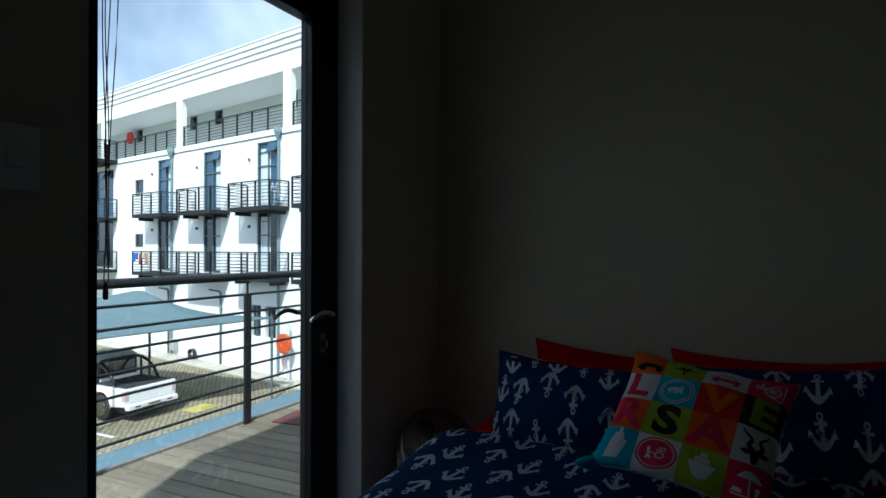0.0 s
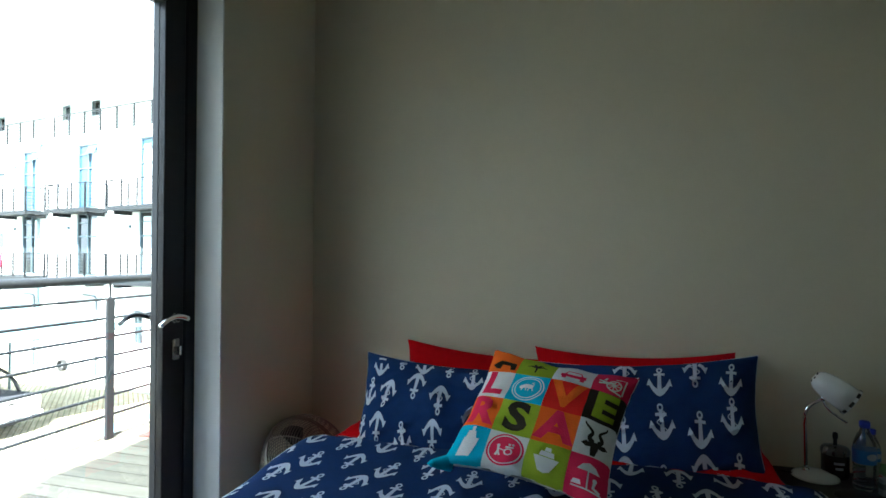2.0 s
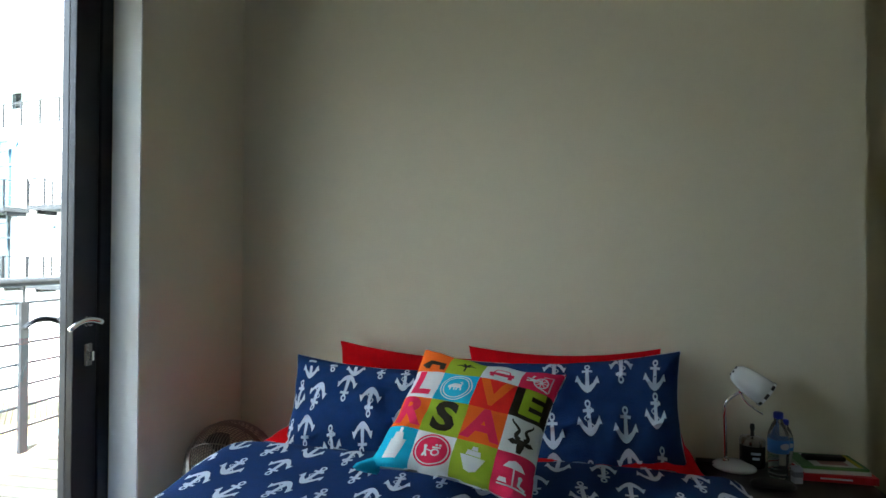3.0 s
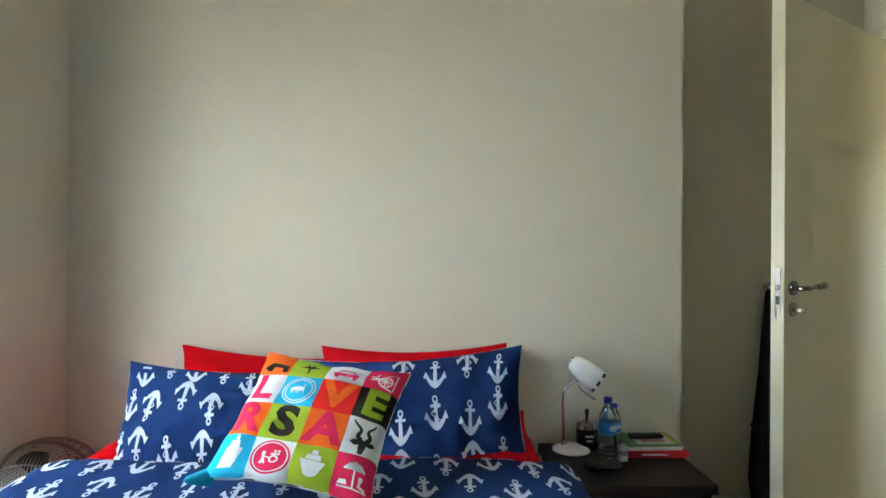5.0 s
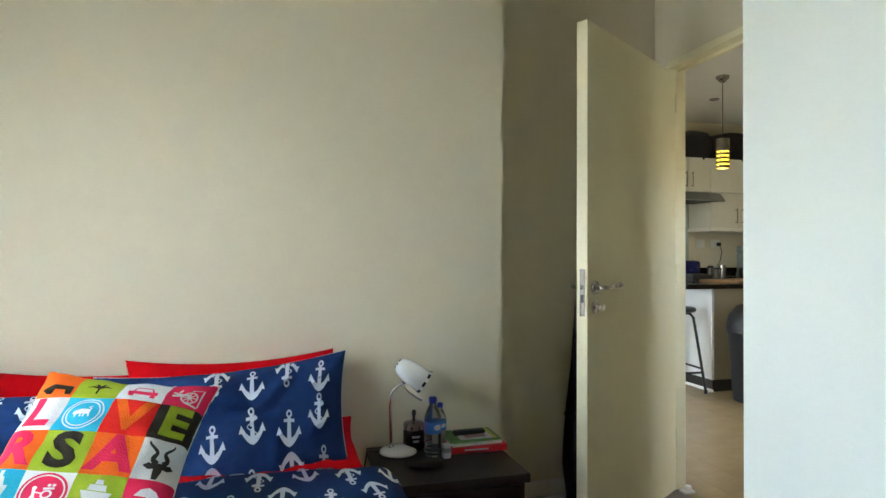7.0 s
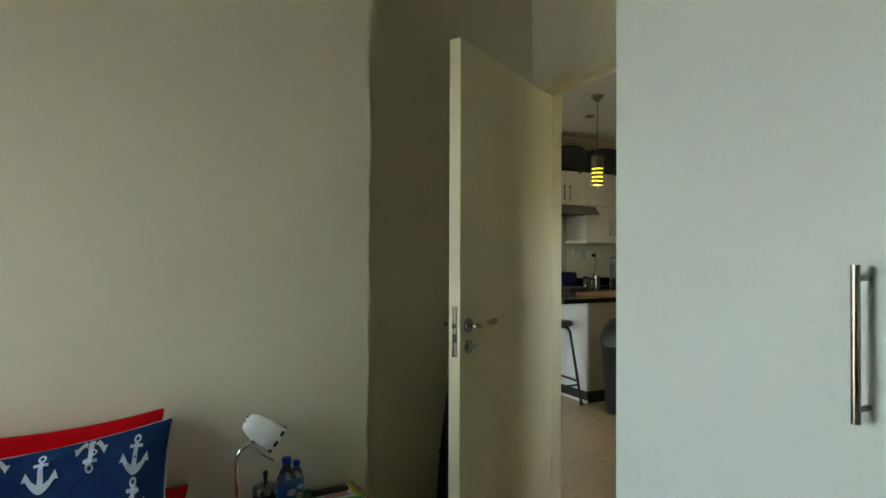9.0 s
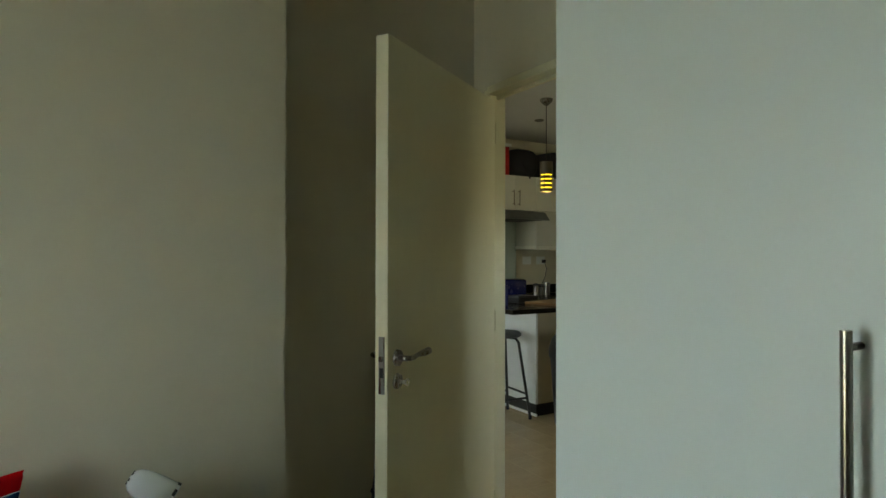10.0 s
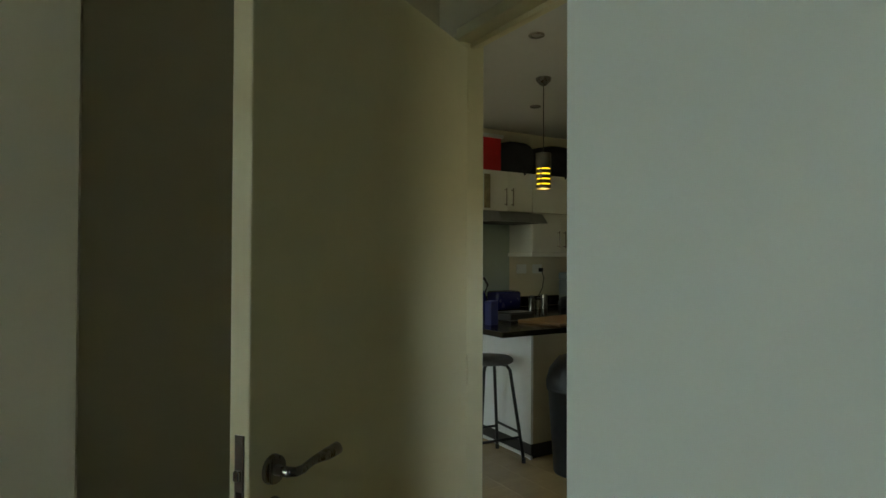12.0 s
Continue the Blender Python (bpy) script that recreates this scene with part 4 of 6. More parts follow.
part("cover_stripe", box((0.07, -0.06, 0.0088), (0.085, 0.06, 0.0091)), mat("cover_yellow", (0.6, 0.55, 0.03), 0.4), gb)
rc = thing("remote_control", "black remote control lying on the magazine", "remote control", (1.0, 2.238, NS_Z + 0.0423), 4)
part("body", box((-0.062, -0.018, 0), (0.062, 0.018, 0.014), 0.006, seg=3), BLACKP, rc, smooth=True)
for i in range(5):
    part("button", box((-0.05 + i * 0.02, -0.007, 0.0138), (-0.042 + i * 0.02, 0.007, 0.0155), 0.001), mat("button_grey", (0.06, 0.06, 0.065), 0.5), rc)


# ---- fan in the corner ----
def fan():
    t = thing("fan", "dark metal wire floor fan standing beside the bed", "fan", (-0.925, 1.96, 0), 0)
    axis = Vector((0.80, -0.22, 0.56)).normalized()
    m = Matrix.Translation((0.0, 0, 0.385)) @ axis.to_track_quat("Z", "Y").to_matrix().to_4x4()
    R0 = 0.165
    wire = mat("dull_wire", (0.26, 0.245, 0.21), 0.38, metal=0.95, vary=0.1)
    for front in (True, False):
        deep = 0.110 if front else -0.095
        g = part("front_grille" if front else "rear_grille", tube([m @ Vector((R0 * math.cos(a), R0 * math.sin(a), 0.004 if front else -0.004)) for a in [k * math.tau / 56 for k in range(56)]], 0.0045, 8, closed=True), wire, t, smooth=True)
        for k in range(17):
            q = math.radians(84 - 68 * k / 16)
            r, z = R0 * math.sin(q) ** 0.8, deep * math.cos(q) ** 0.8
            part("wire", tube([m @ Vector((r * math.cos(a), r * math.sin(a), z)) for a in [i * math.tau / 48 for i in range(48)]], 0.0013, 5, closed=True), wire, g, smooth=True)
        for k in range(6):
            a = k * math.tau / 6 + 0.3
            pts = []
            for i in range(9):
                q = math.radians(16 + 74 * i / 8)
                pts.append(m @ Vector((R0 * math.sin(q) ** 0.8 * math.cos(a), R0 * math.sin(q) ** 0.8 * math.sin(a), (deep - 0.003 * (1 if front else -1)) * math.cos(q) ** 0.8)))
            part("spoke_wire", tube(pts, 0.002, 6), wire, g, smooth=True)
        z = deep * 0.97
        part("hub_cap", lathe([(0, z + 0.006), (0.03, z + 0.005), (0.048, z - 0.001), (0.046, z - 0.006), (0, z - 0.006)], 28, m=m), BLACKP, g, smooth=True)
    for k in range(4):
        def blade(u, v, k=k):
            a = k * math.tau / 4 + (v - 0.5) * 1.05
            r = 0.03 + 0.11 * u
            return m @ Vector((r * math.cos(a), r * math.sin(a), 0.035 * (v - 0.5) - 0.005))
        b = part("blade", grid(blade, 6, 6), BLACKP, t, smooth=True)
        b.modifiers.new("thick", "SOLIDIFY").thickness = 0.0015
    part("hub", cyl(m @ Vector((0, 0, -0.03)), m @ Vector((0, 0, 0.02)), 0.03, n=20), BLACKP, t)
    part("motor", lathe([(0, -0.030), (0.045, -0.032), (0.052, -0.045), (0.050, -0.085), (0, -0.088)], 28, m=m), BLACKP, t, smooth=True)
    part("yoke", tube([(0.10, 0.10, 0.36), (0.12, 0.05, 0.2), (0.09, 0, 0.06), (0, 0, 0.03), (-0.09, 0, 0.06), (-0.12, -0.05, 0.2), (-0.115, -0.10, 0.40)], 0.008, 10), wire, t, smooth=True)
    part("base", lathe([(0, 0.03), (0.10, 0.026), (0.13, 0.01), (0.132, 0), (0, 0)], 32), BLACKP, t, smooth=True)


fan()


# ---- black bagged umbrella behind the door ----
def umbrella():
    t = thing("garden_umbrella", "folded black fabric umbrella leaning behind the door", "umbrella", (1.604, 2.535, 0))
    def fn(u, v):
        a = u * math.tau
        r = 0.012 + 0.047 * (1 - v) ** 0.9 * min(1.0, 0.45 + 3.2 * v)
        r *= 1 + 0.20 * math.sin(5 * a + 3 * v) + 0.09 * math.sin(9 * a + 5 - 6 * v)
        return Vector((r * math.cos(a) + 0.090 * v, r * math.sin(a) * 0.9 + 0.125 * v, 0.03 + 0.93 * v))
    bm = grid(fn, 42, 30)
    part("canopy", bm, BLACKCLOTH, t, smooth=True)
    part("pole", tube([(0, 0, 0.0), (0.0, 0.0, 0.05)], 0.012, 12), BLACKP, t)
    part("strap", tube([Vector((0.053 * math.cos(k * math.tau / 20) + 0.036, 0.048 * math.sin(k * math.tau / 20) + 0.050, 0.40)) for k in range(20)], 0.006, 6, closed=True), BLACKCLOTH, t)
    part("tip", cyl((0.090, 0.125, 0.955), (0.094, 0.131, 1.0), 0.011, 0.006, 12), BLACKP, t)


umbrella()


# ---- kitchen ----
KGREEN = mat("white_gloss_cabinet", (0.78, 0.79, 0.74), 0.12, vary=0.02, coat=0.5)
GRANITE = mat("black_granite", (0.016, 0.013, 0.012), 0.16, vary=0.5, scale=120)
DARKKICK = mat("dark_plinth", (0.025, 0.022, 0.02), 0.5, vary=0.1)


def peninsula():
    t = thing("kitchen_peninsula", "white kitchen peninsula with dark plinth", "counter base", (0, 0, 0))
    part("end_panel", box((3.79, 4.235, 0.10), (3.81, 5.05, 0.86), 0.002), mat("white_panel", (0.80, 0.82, 0.82), 0.4, vary=0.03), t)
    # face turned from the daylight, its shade put into a darker beige
    part("side_panel", box((3.812, 4.235, 0.10), (5.30, 4.255, 0.86), 0.002), mat("shaded_beige_panel", (0.48, 0.41, 0.29), 0.5, vary=0.05), t)
    part("body", box((3.812, 4.257, 0.10), (5.28, 4.80, 0.86)), KGREEN, t)
    part("plinth", box((3.80, 4.243, 0), (5.28, 5.04, 0.098), 0.002), DARKKICK, t, "dark plinth")
    part("plinth_trim", box((3.785, 4.228, 0), (3.80, 5.04, 0.02), 0.002), WHITE_PAINT, t)
    w = thing("worktop", "polished black granite worktop on the peninsula", "worktop", (0, 0, 0))
    part("slab", box((3.46, 4.12, 0.862), (5.32, 5.06, 0.90), 0.006), GRANITE, w)


peninsula()


def back_units():
    for k, x in enumerate((3.0, 3.6, 4.2, 4.8, 5.4)):
        t = thing("base_cabinet", "white gloss kitchen base cabinet", "cabinet", (x, 5.12, 0), group="kitchen base cabinets")
        part("body", box((0.002, 0.02, 0.10), (0.598, 0.555, 0.86)), KGREEN, t)
        part("plinth", box((0.002, 0.05, 0), (0.598, 0.54, 0.098)), DARKKICK, t)
        d = part("door", box((0.004, 0, 0.104), (0.596, 0.018, 0.856), 0.002), KGREEN, t)
        part("handle", tube([(0.05, -0.03, 0.66), (0.05, -0.03, 0.82)], 0.005, 8), STEEL, d)
    w = thing("back_worktop", "dark granite worktop along the kitchen wall", "worktop", (0, 0, 0))
    part("slab", box((2.98, 5.08, 0.862), (6.02, 5.68, 0.90), 0.006), GRANITE, w)
    part("upstand", box((2.98, 5.66, 0.902), (6.02, 5.678, 1.0), 0.003), GRANITE, w)

    def wall_unit(name, label, x0, x1, z0, z1, doors):
        t = thing(name, label, "cabinet", (x0, 5.32, 0), group="kitchen wall cabinets")
        w = x1 - x0
        part("body", box((0.001, 0.02, z0), (w - 0.001, 0.356, z1)), KGREEN, t)
        n = len(doors)
        for i, side in enumerate(doors):
            a, b = i * w / n + 0.002, (i + 1) * w / n - 0.002
            d = part("door", box((a, 0.0, z0 + 0.002), (b, 0.018, z1 - 0.002), 0.002), KGREEN, t)
            if side:
                hx = b - 0.035 if side == "r" else a + 0.035
                part("handle", tube([(hx, -0.03, z0 + 0.045), (hx, -0.03, z0 + 0.205)], 0.005, 10), STEEL, d, "steel bar handle")
                for z in (z0 + 0.06, z0 + 0.19):
                    part("handle_post", cyl((hx, -0.03, z), (hx, 0, z), 0.004, n=8), STEEL, d)
        return t
    wall_unit("hood_cabinet", "white gloss cabinet above the cooker hood", 4.14, 4.70, 1.80, 2.16, "rl")
    wall_unit("wall_cabinet", "white gloss upper wall cabinet", 4.702, 5.40, 1.80, 2.16, ("",))
    wall_unit("wall_cabinet", "white gloss wall cabinet with steel handles", 4.702, 5.40, 1.43, 1.798, "rl")
    wall_unit("wall_cabinet", "white gloss wall cabinet at the side", 3.50, 4.138, 1.43, 2.16, "rl")
    s = thing("light_pelmet", "white pelmet strip under the wall cabinet", "pelmet", (0, 0, 0))
    part("strip", box((4.68, 5.30, 1.392), (5.42, 5.66, 1.428), 0.003), WHITE_PAINT, s)
    h = thing("cooker_hood", "grey steel cooker hood under the cabinet", "cooker hood", (4.42, 5.5, 1.70))
    bm = bmesh.new()
    prof = [(-0.30, 0.17), (-0.30, -0.22), (-0.18, -0.33), (0.18, -0.33), (0.42, -0.24), (0.42, 0.17)]
    lo = [bm.verts.new((x, y, 0.0)) for x, y in prof]
    hi = [bm.verts.new((x * 0.93, y * 0.8, 0.085)) for x, y in prof]
    for i in range(len(prof)):
        j = (i + 1) % len(prof)
        bm.faces.new((lo[i], lo[j], hi[j], hi[i]))
    bm.faces.new(lo)
    bm.faces.new(hi)
    part("canopy", bm, mat("hood_steel", (0.30, 0.32, 0.31), 0.35, metal=0.8), h)
    part("filter", box((-0.22, -0.25, -0.006), (0.30, 0.10, 0.001)), mat("hood_filter", (0.12, 0.12, 0.12), 0.6), h)
    sp = thing("splashback", "pale green glass splashback behind the hob", "splashback", (0, 0, 0))
    part("sheet", box((4.10, 5.664, 1.002), (4.70, 5.674, 1.70)), mat("green_glass", (0.42, 0.50, 0.45), 0.15, vary=0.03), sp)
    for x in (4.86, 5.06):
        o = thing("wall_socket", "white double wall socket above the worktop", "socket", (x, 5.68, 1.27), group="kitchen sockets")
        part("plate", box((-0.06, -0.010, -0.045), (0.06, 0, 0.045), 0.003), WHITE_PAINT, o)
        part("rocker", box((-0.035, -0.013, 0.01), (-0.015, -0.010, 0.03), 0.001), WHITE_PAINT, o)
    pl = thing("plug", "black plug with a hanging cable", "plug", (5.09, 5.668, 1.26))
    part("body", box((-0.02, -0.03, -0.02), (0.02, 0, 0.02), 0.005), BLACKP, pl)
    part("cable", tube([(0, -0.028, -0.01), (0.01, -0.05, -0.08), (-0.01, -0.05, -0.18), (-0.06, -0.05, -0.26), (-0.1, -0.06, -0.33)], 0.004, 6), BLACKP, pl)


back_units()


def kettle_and_jars():
    k = thing("kettle", "dark blue kettle standing on the back worktop", "kettle", (4.12, 5.35, 0.90))
    blue = mat("dark_blue_enamel", (0.012, 0.016, 0.10), 0.25, vary=0.05)
    part("body", lathe([(0, 0), (0.085, 0.0), (0.09, 0.01), (0.08, 0.12), (0.06, 0.18), (0.03, 0.20), (0, 0.205)], 24), blue, k, smooth=True)
    part("handle", tube([(0.07, 0, 0.17), (0.10, 0, 0.24), (0.06, 0, 0.30), (-0.02, 0, 0.29), (-0.05, 0, 0.2)], 0.011, 8), BLACKP, k, smooth=True)
    part("spout", tube([(-0.075, 0, 0.1), (-0.11, 0, 0.15), (-0.125, 0, 0.18)], 0.014, 8), blue, k)
    tb = thing("toaster", "dark blue box shaped toaster on the worktop", "toaster", (4.42, 5.38, 0.90))
    part("body", box((-0.14, -0.09, 0.01), (0.14, 0.09, 0.18), 0.03, seg=3), blue, tb, smooth=True)
    part("slot", box((-0.10, -0.03, 0.179), (0.10, -0.01, 0.182)), BLACKP, tb)
    part("slot", box((-0.10, 0.015, 0.179), (0.10, 0.035, 0.182)), BLACKP, tb)
    for i, (x, h, r) in enumerate(((4.72, 0.13, 0.03), (4.80, 0.11, 0.028), (4.87, 0.14, 0.034))):
        j = thing("steel_canister", "brushed steel canister on the worktop", "canister", (x, 5.35, 0.90), group="canisters on the worktop")
        part("body", lathe([(0, 0), (r, 0), (r, h * 0.8), (0, h * 0.8)], 18), STEEL, j)
        part("lid", lathe([(r * 1.04, h * 0.8), (r * 1.04, h * 0.95), (r * 0.4, h), (0, h)], 18), BLACKP if i != 2 else STEEL, j)
    p = thing("cooking_pot", "black cooking pot on the worktop", "pot", (5.18, 5.3, 0.90))
    part("body", lathe([(0, 0), (0.10, 0), (0.11, 0.01), (0.11, 0.09), (0.105, 0.09), (0.10, 0.01)], 24), BLACKP, p)
    part("lid", lathe([(0.112, 0.09), (0.10, 0.105), (0.02, 0.115), (0.015, 0.135), (0, 0.136)], 24), BLACKP, p, smooth=True)
    ca = thing("coffee_machine", "grey coffee machine standing on the back worktop", "coffee machine", (5.36, 5.42, 0.90))
    grey = mat("machine_grey", (0.22, 0.25, 0.25), 0.35, vary=0.05)
    part("base", box((-0.11, -0.16, 0), (0.11, 0.16, 0.05), 0.012), grey, ca)
    part("column", box((-0.10, 0.03, 0.05), (0.10, 0.16, 0.26), 0.012), grey, ca)
    part("head", box((-0.11, -0.15, 0.26), (0.11, 0.16, 0.34), 0.02), grey, ca)
    part("spout", cyl((0, -0.07, 0.22), (0, -0.07, 0.26), 0.02, 0.028, 12), BLACKP, ca)
    c = thing("cutting_board", "wooden cutting board lying on the peninsula", "cutting board", (4.25, 4.42, 0.90), 12)
    part("board", box((-0.30, -0.19, 0), (0.30, 0.19, 0.022), 0.006), mat("board_wood", (0.30, 0.17, 0.075), 0.5, vary=0.2, stretch=(1, 10, 1)), c)
    b = thing("blue_carton", "dark blue carton standing on the peninsula", "carton", (3.66, 4.52, 0.90), 15)
    part("carton", box((-0.04, -0.03, 0), (0.04, 0.03, 0.17), 0.003), mat("blue_card", (0.02, 0.03, 0.16), 0.5), b)
    q = thing("grey_breadbox", "low dark lidded box on the peninsula", "box", (4.03, 4.72, 0.90), 5)
    part("body", box((-0.12, -0.08, 0), (0.12, 0.08, 0.05), 0.01), mat("grey_box", (0.03, 0.03, 0.034), 0.4), q)
    part("lid", box((-0.125, -0.085, 0.05), (0.125, 0.085, 0.062), 0.005), mat("grey_lid", (0.05, 0.05, 0.055), 0.4), q)


kettle_and_jars()


def bags():
    r = thing("red_box", "red storage box with white lid on the cabinets", "box", (4.20, 5.46, 2.16))
    part("body", box((-0.13, -0.13, 0), (0.15, 0.15, 0.29), 0.008), mat("red_plastic", (0.55, 0.015, 0.02), 0.4, vary=0.05), r)
    part("lid", box((-0.14, -0.16, 0.29), (0.16, 0.16, 0.318), 0.006), WHITE_PAINT, r)
    for x, w, h, s in ((4.58, 0.21, 0.30, 1.0), (5.08, 0.28, 0.31, 4.0)):
        b = thing("travel_bag", "black soft travel bag lying on the cabinets", "bag", (x, 5.5, 2.16), group="bags above the cabinets")
        def fn(u, v, w=w, h=h, s=s):
            a, t = u * math.tau, v * math.pi
            k = 1 + 0.12 * noise.noise(Vector((3 * u + s, 3 * v, s)))
            sx = math.copysign(abs(math.cos(a)) ** 0.6, math.cos(a))
            sy = math.copysign(abs(math.sin(a)) ** 0.6, math.sin(a))
            st = math.sin(t) ** 0.5
            ct = math.copysign(abs(math.cos(t)) ** 0.7, math.cos(t))
            return Vector((w * sx * st * k, 0.15 * sy * st * k, max(h / 2 + h / 2 * ct * k, 0.0)))
        part("body", grid(fn, 36, 20), BLACKCLOTH, b, smooth=True)
        part("strap", tube([(-0.05, -0.158, h * 0.5), (0.0, -0.175, 0.05), (0.03, -0.185, -0.02), (0.06, -0.18, 0.02)], 0.008, 6), BLACKCLOTH, b)
    g = thing("spice_rack", "small patterned cardboard strip hanging on the cabinet", "rack", (4.185, 5.318, 1.98))
    part("board", box((-0.03, -0.012, -0.16), (0.03, 0, 0.14), 0.002), mat("patterned_card", (0.24, 0.21, 0.12), 0.7, vary=0.5, scale=60), g)


bags()


def pendant():
    t = thing("pendant_lamp", "slotted steel pendant lamp glowing yellow above the peninsula", "pendant lamp", (3.86, 4.19, 0))
    warm = mat("warm_lamp_glow", (0.9, 0.7, 0.2), 0.5, vary=0, emit=(1.0, 0.62, 0.03, 0.20))
    shade = mat("shade_steel", (0.20, 0.19, 0.165), 0.30, metal=0.9, vary=0.08)
    zb, r = 1.855, 0.052
    part("diffuser", lathe([(0, zb + 0.01), (r - 0.008, zb + 0.01), (r - 0.008, zb + 0.14), (0, zb + 0.14)], 24), warm, t, "glowing yellow inner tube", smooth=True)
    for k in range(4):
        z = zb + k * 0.035
        part("band", lathe([(r, z), (r, z + 0.0265), (r - 0.003, z + 0.0265), (r - 0.003, z), (r, z)], 28), shade, t)
    part("shell", lathe([(r, zb + 0.14), (r, zb + 0.245), (0.012, zb + 0.25), (0.012, zb + 0.247), (r - 0.003, zb + 0.24), (r - 0.003, zb + 0.14), (r, zb + 0.14)], 28), shade, t)
    for k in range(3):
        a = k * math.tau / 3
        part("rib", box((-0.004, r - 0.004, zb), (0.004, r - 0.001, zb + 0.145), m=pose(0, 0, 0, 0, 0, math.degrees(a))), shade, t)
    part("cable", cyl((0, 0, zb + 0.248), (0, 0, H - 0.02), 0.003, n=8), BLACKP, t)
    part("ceiling_rose", lathe([(0, H - 0.055), (0.02, H - 0.05), (0.05, H - 0.02), (0.055, H), (0, H)], 24), STEEL, t, smooth=True)
    lamp = bpy.data.lights.new("pendant_bulb", "POINT")
    lamp.energy, lamp.color, lamp.shadow_soft_size = 0.12, (1.0, 0.72, 0.35), 0.03
    bulb = new("pendant_bulb", lamp)
    bulb.location = (3.86, 4.19, zb - 0.03)


pendant()
for x, y in ((4.30, 4.80), (3.55, 4.80), (3.3, 3.6)):
    s = thing("downlight", "recessed steel ceiling downlight", "downlight", (x, y, H), group="kitchen downlights")
    part("ring", lathe([(0.045, -0.001), (0.045, -0.008), (0.032, -0.010), (0.030, -0.002)], 24), STEEL, s, smooth=True)
    part("bulb", lathe([(0, -0.006), (0.026, -0.006), (0.03, -0.001), (0, -0.001)], 20), mat("bulb_glass", (0.4, 0.4, 0.38), 0.2), s)


def stool():
    t = thing("bar_stool", "black tubular bar stool beside the peninsula", "stool", (3.55, 4.39, 0))
    part("seat", lathe([(0, 0.66), (0.15, 0.66), (0.165, 0.672), (0.165, 0.688), (0.15, 0.70), (0, 0.702)], 32), mat("grey_seat", (0.10, 0.10, 0.10), 0.5, vary=0.15), t, smooth=True)
    tops, feet = [], []
    for k in range(4):
        a = math.radians(-50 + 90 * k)
        c, s = math.cos(a), math.sin(a)
        part("leg", tube([(0.05 * c, 0.05 * s, 0.655), (0.12 * c, 0.12 * s, 0.648), (0.145 * c, 0.145 * s, 0.615), (0.24 * c, 0.24 * s, 0.012)], 0.0115, 10), BLACKP, t, smooth=True)
        part("foot_cap", cyl((0.24 * c, 0.24 * s, 0.0), (0.24 * c, 0.24 * s, 0.03), 0.014, n=10), RUBBER, t)
    for k in range(4):
        a, b = math.radians(-50 + 90 * k), math.radians(40 + 90 * k)
        r = 0.214
        z = 0.17 if k % 2 else 0.20
        part("stretcher", tube([(r * math.cos(a), r * math.sin(a), z), (r * math.cos(b), r * math.sin(b), z)], 0.009, 8), BLACKP, t)


stool()
bn = thing("rubbish_bin", "dark grey swing top rubbish bin on laminate floor", "bin", (3.895, 3.90, 0))
bm_mat = mat("grey_bin_plastic", (0.012, 0.014, 0.017), 0.5, vary=0.1)
part("body", lathe([(0, 0), (0.145, 0.0), (0.15, 0.01), (0.185, 0.52), (0.195, 0.53), (0.195, 0.56), (0, 0.56)], 32), bm_mat, bn, smooth=True)
part("lid", lathe([(0.198, 0.55), (0.198, 0.59), (0.175, 0.67), (0.12, 0.74), (0.05, 0.765), (0, 0.77)], 32), bm_mat, bn, smooth=True)
part("badge", cyl((-0.075, -0.178, 0.585), (-0.082, -0.194, 0.585), 0.022, n=16), STEEL, bn)


# ---- outside: ground, facade, parking court ----
GROUND_Z = -4.0


def paving_material():
    m = mat("brick_paving", (0.30, 0.275, 0.215), 0.95, vary=0.3, scale=3, bump=0.4, bump_scale=30, specular=0.08)
    n, l = m.node_tree.nodes, m.node_tree.links
    b = n["Principled BSDF"]
    src = b.inputs["Base Color"].links[0].from_socket
    tc = n.new("ShaderNodeTexCoord")
    mp = n.new("ShaderNodeMapping")
    mp.inputs["Rotation"].default_value = (0, 0, radians(45))
    br = n.new("ShaderNodeTexBrick")
    br.inputs["Scale"].default_value = 1.0
    br.inputs["Brick Width"].default_value, br.inputs["Row Height"].default_value, br.inputs["Mortar Size"].default_value = 0.30, 0.15, 0.018
    br.inputs["Color1"].default_value, br.inputs["Color2"].default_value, br.inputs["Mortar"].default_value = (1, 0.98, 0.92, 1), (0.75, 0.73, 0.68, 1), (0.42, 0.44, 0.32, 1)
    mx = n.new("ShaderNodeMix")
    mx.data_type, mx.blend_type = "RGBA", "MULTIPLY"
    mx.inputs[0].default_value = 1.0
    l.new(tc.outputs["Object"], mp.inputs["Vector"])
    l.new(mp.outputs["Vector"], br.inputs["Vector"])
    l.new(src, mx.inputs[6])
    l.new(br.outputs["Color"], mx.inputs[7])
    l.new(mx.outputs[2], b.inputs["Base Color"])
    return m


structure("ground", box((-400, -400, GROUND_Z - 0.2), (400, 400, GROUND_Z)), paving_material(), "brick paved parking court with grassy joints", "ground")
YELLOW = mat("yellow_line_paint", (0.46, 0.41, 0.13), 0.9, vary=0.5, scale=8, specular=0.1)
WHITELINE = mat("white_line_paint", (0.7, 0.7, 0.66), 0.8, vary=0.25, scale=8)


def marking(x0, y0, x1, y1, m, label):
    t = part("road_marking", box((x0, y0, GROUND_Z + 0.004), (x1, y1, GROUND_Z + 0.007)), m)
    tagged(t, label, "road marking", "", "structure")


marking(-15.6, 13.25, -14.95, 14.2, YELLOW, "worn yellow parking bay number block")
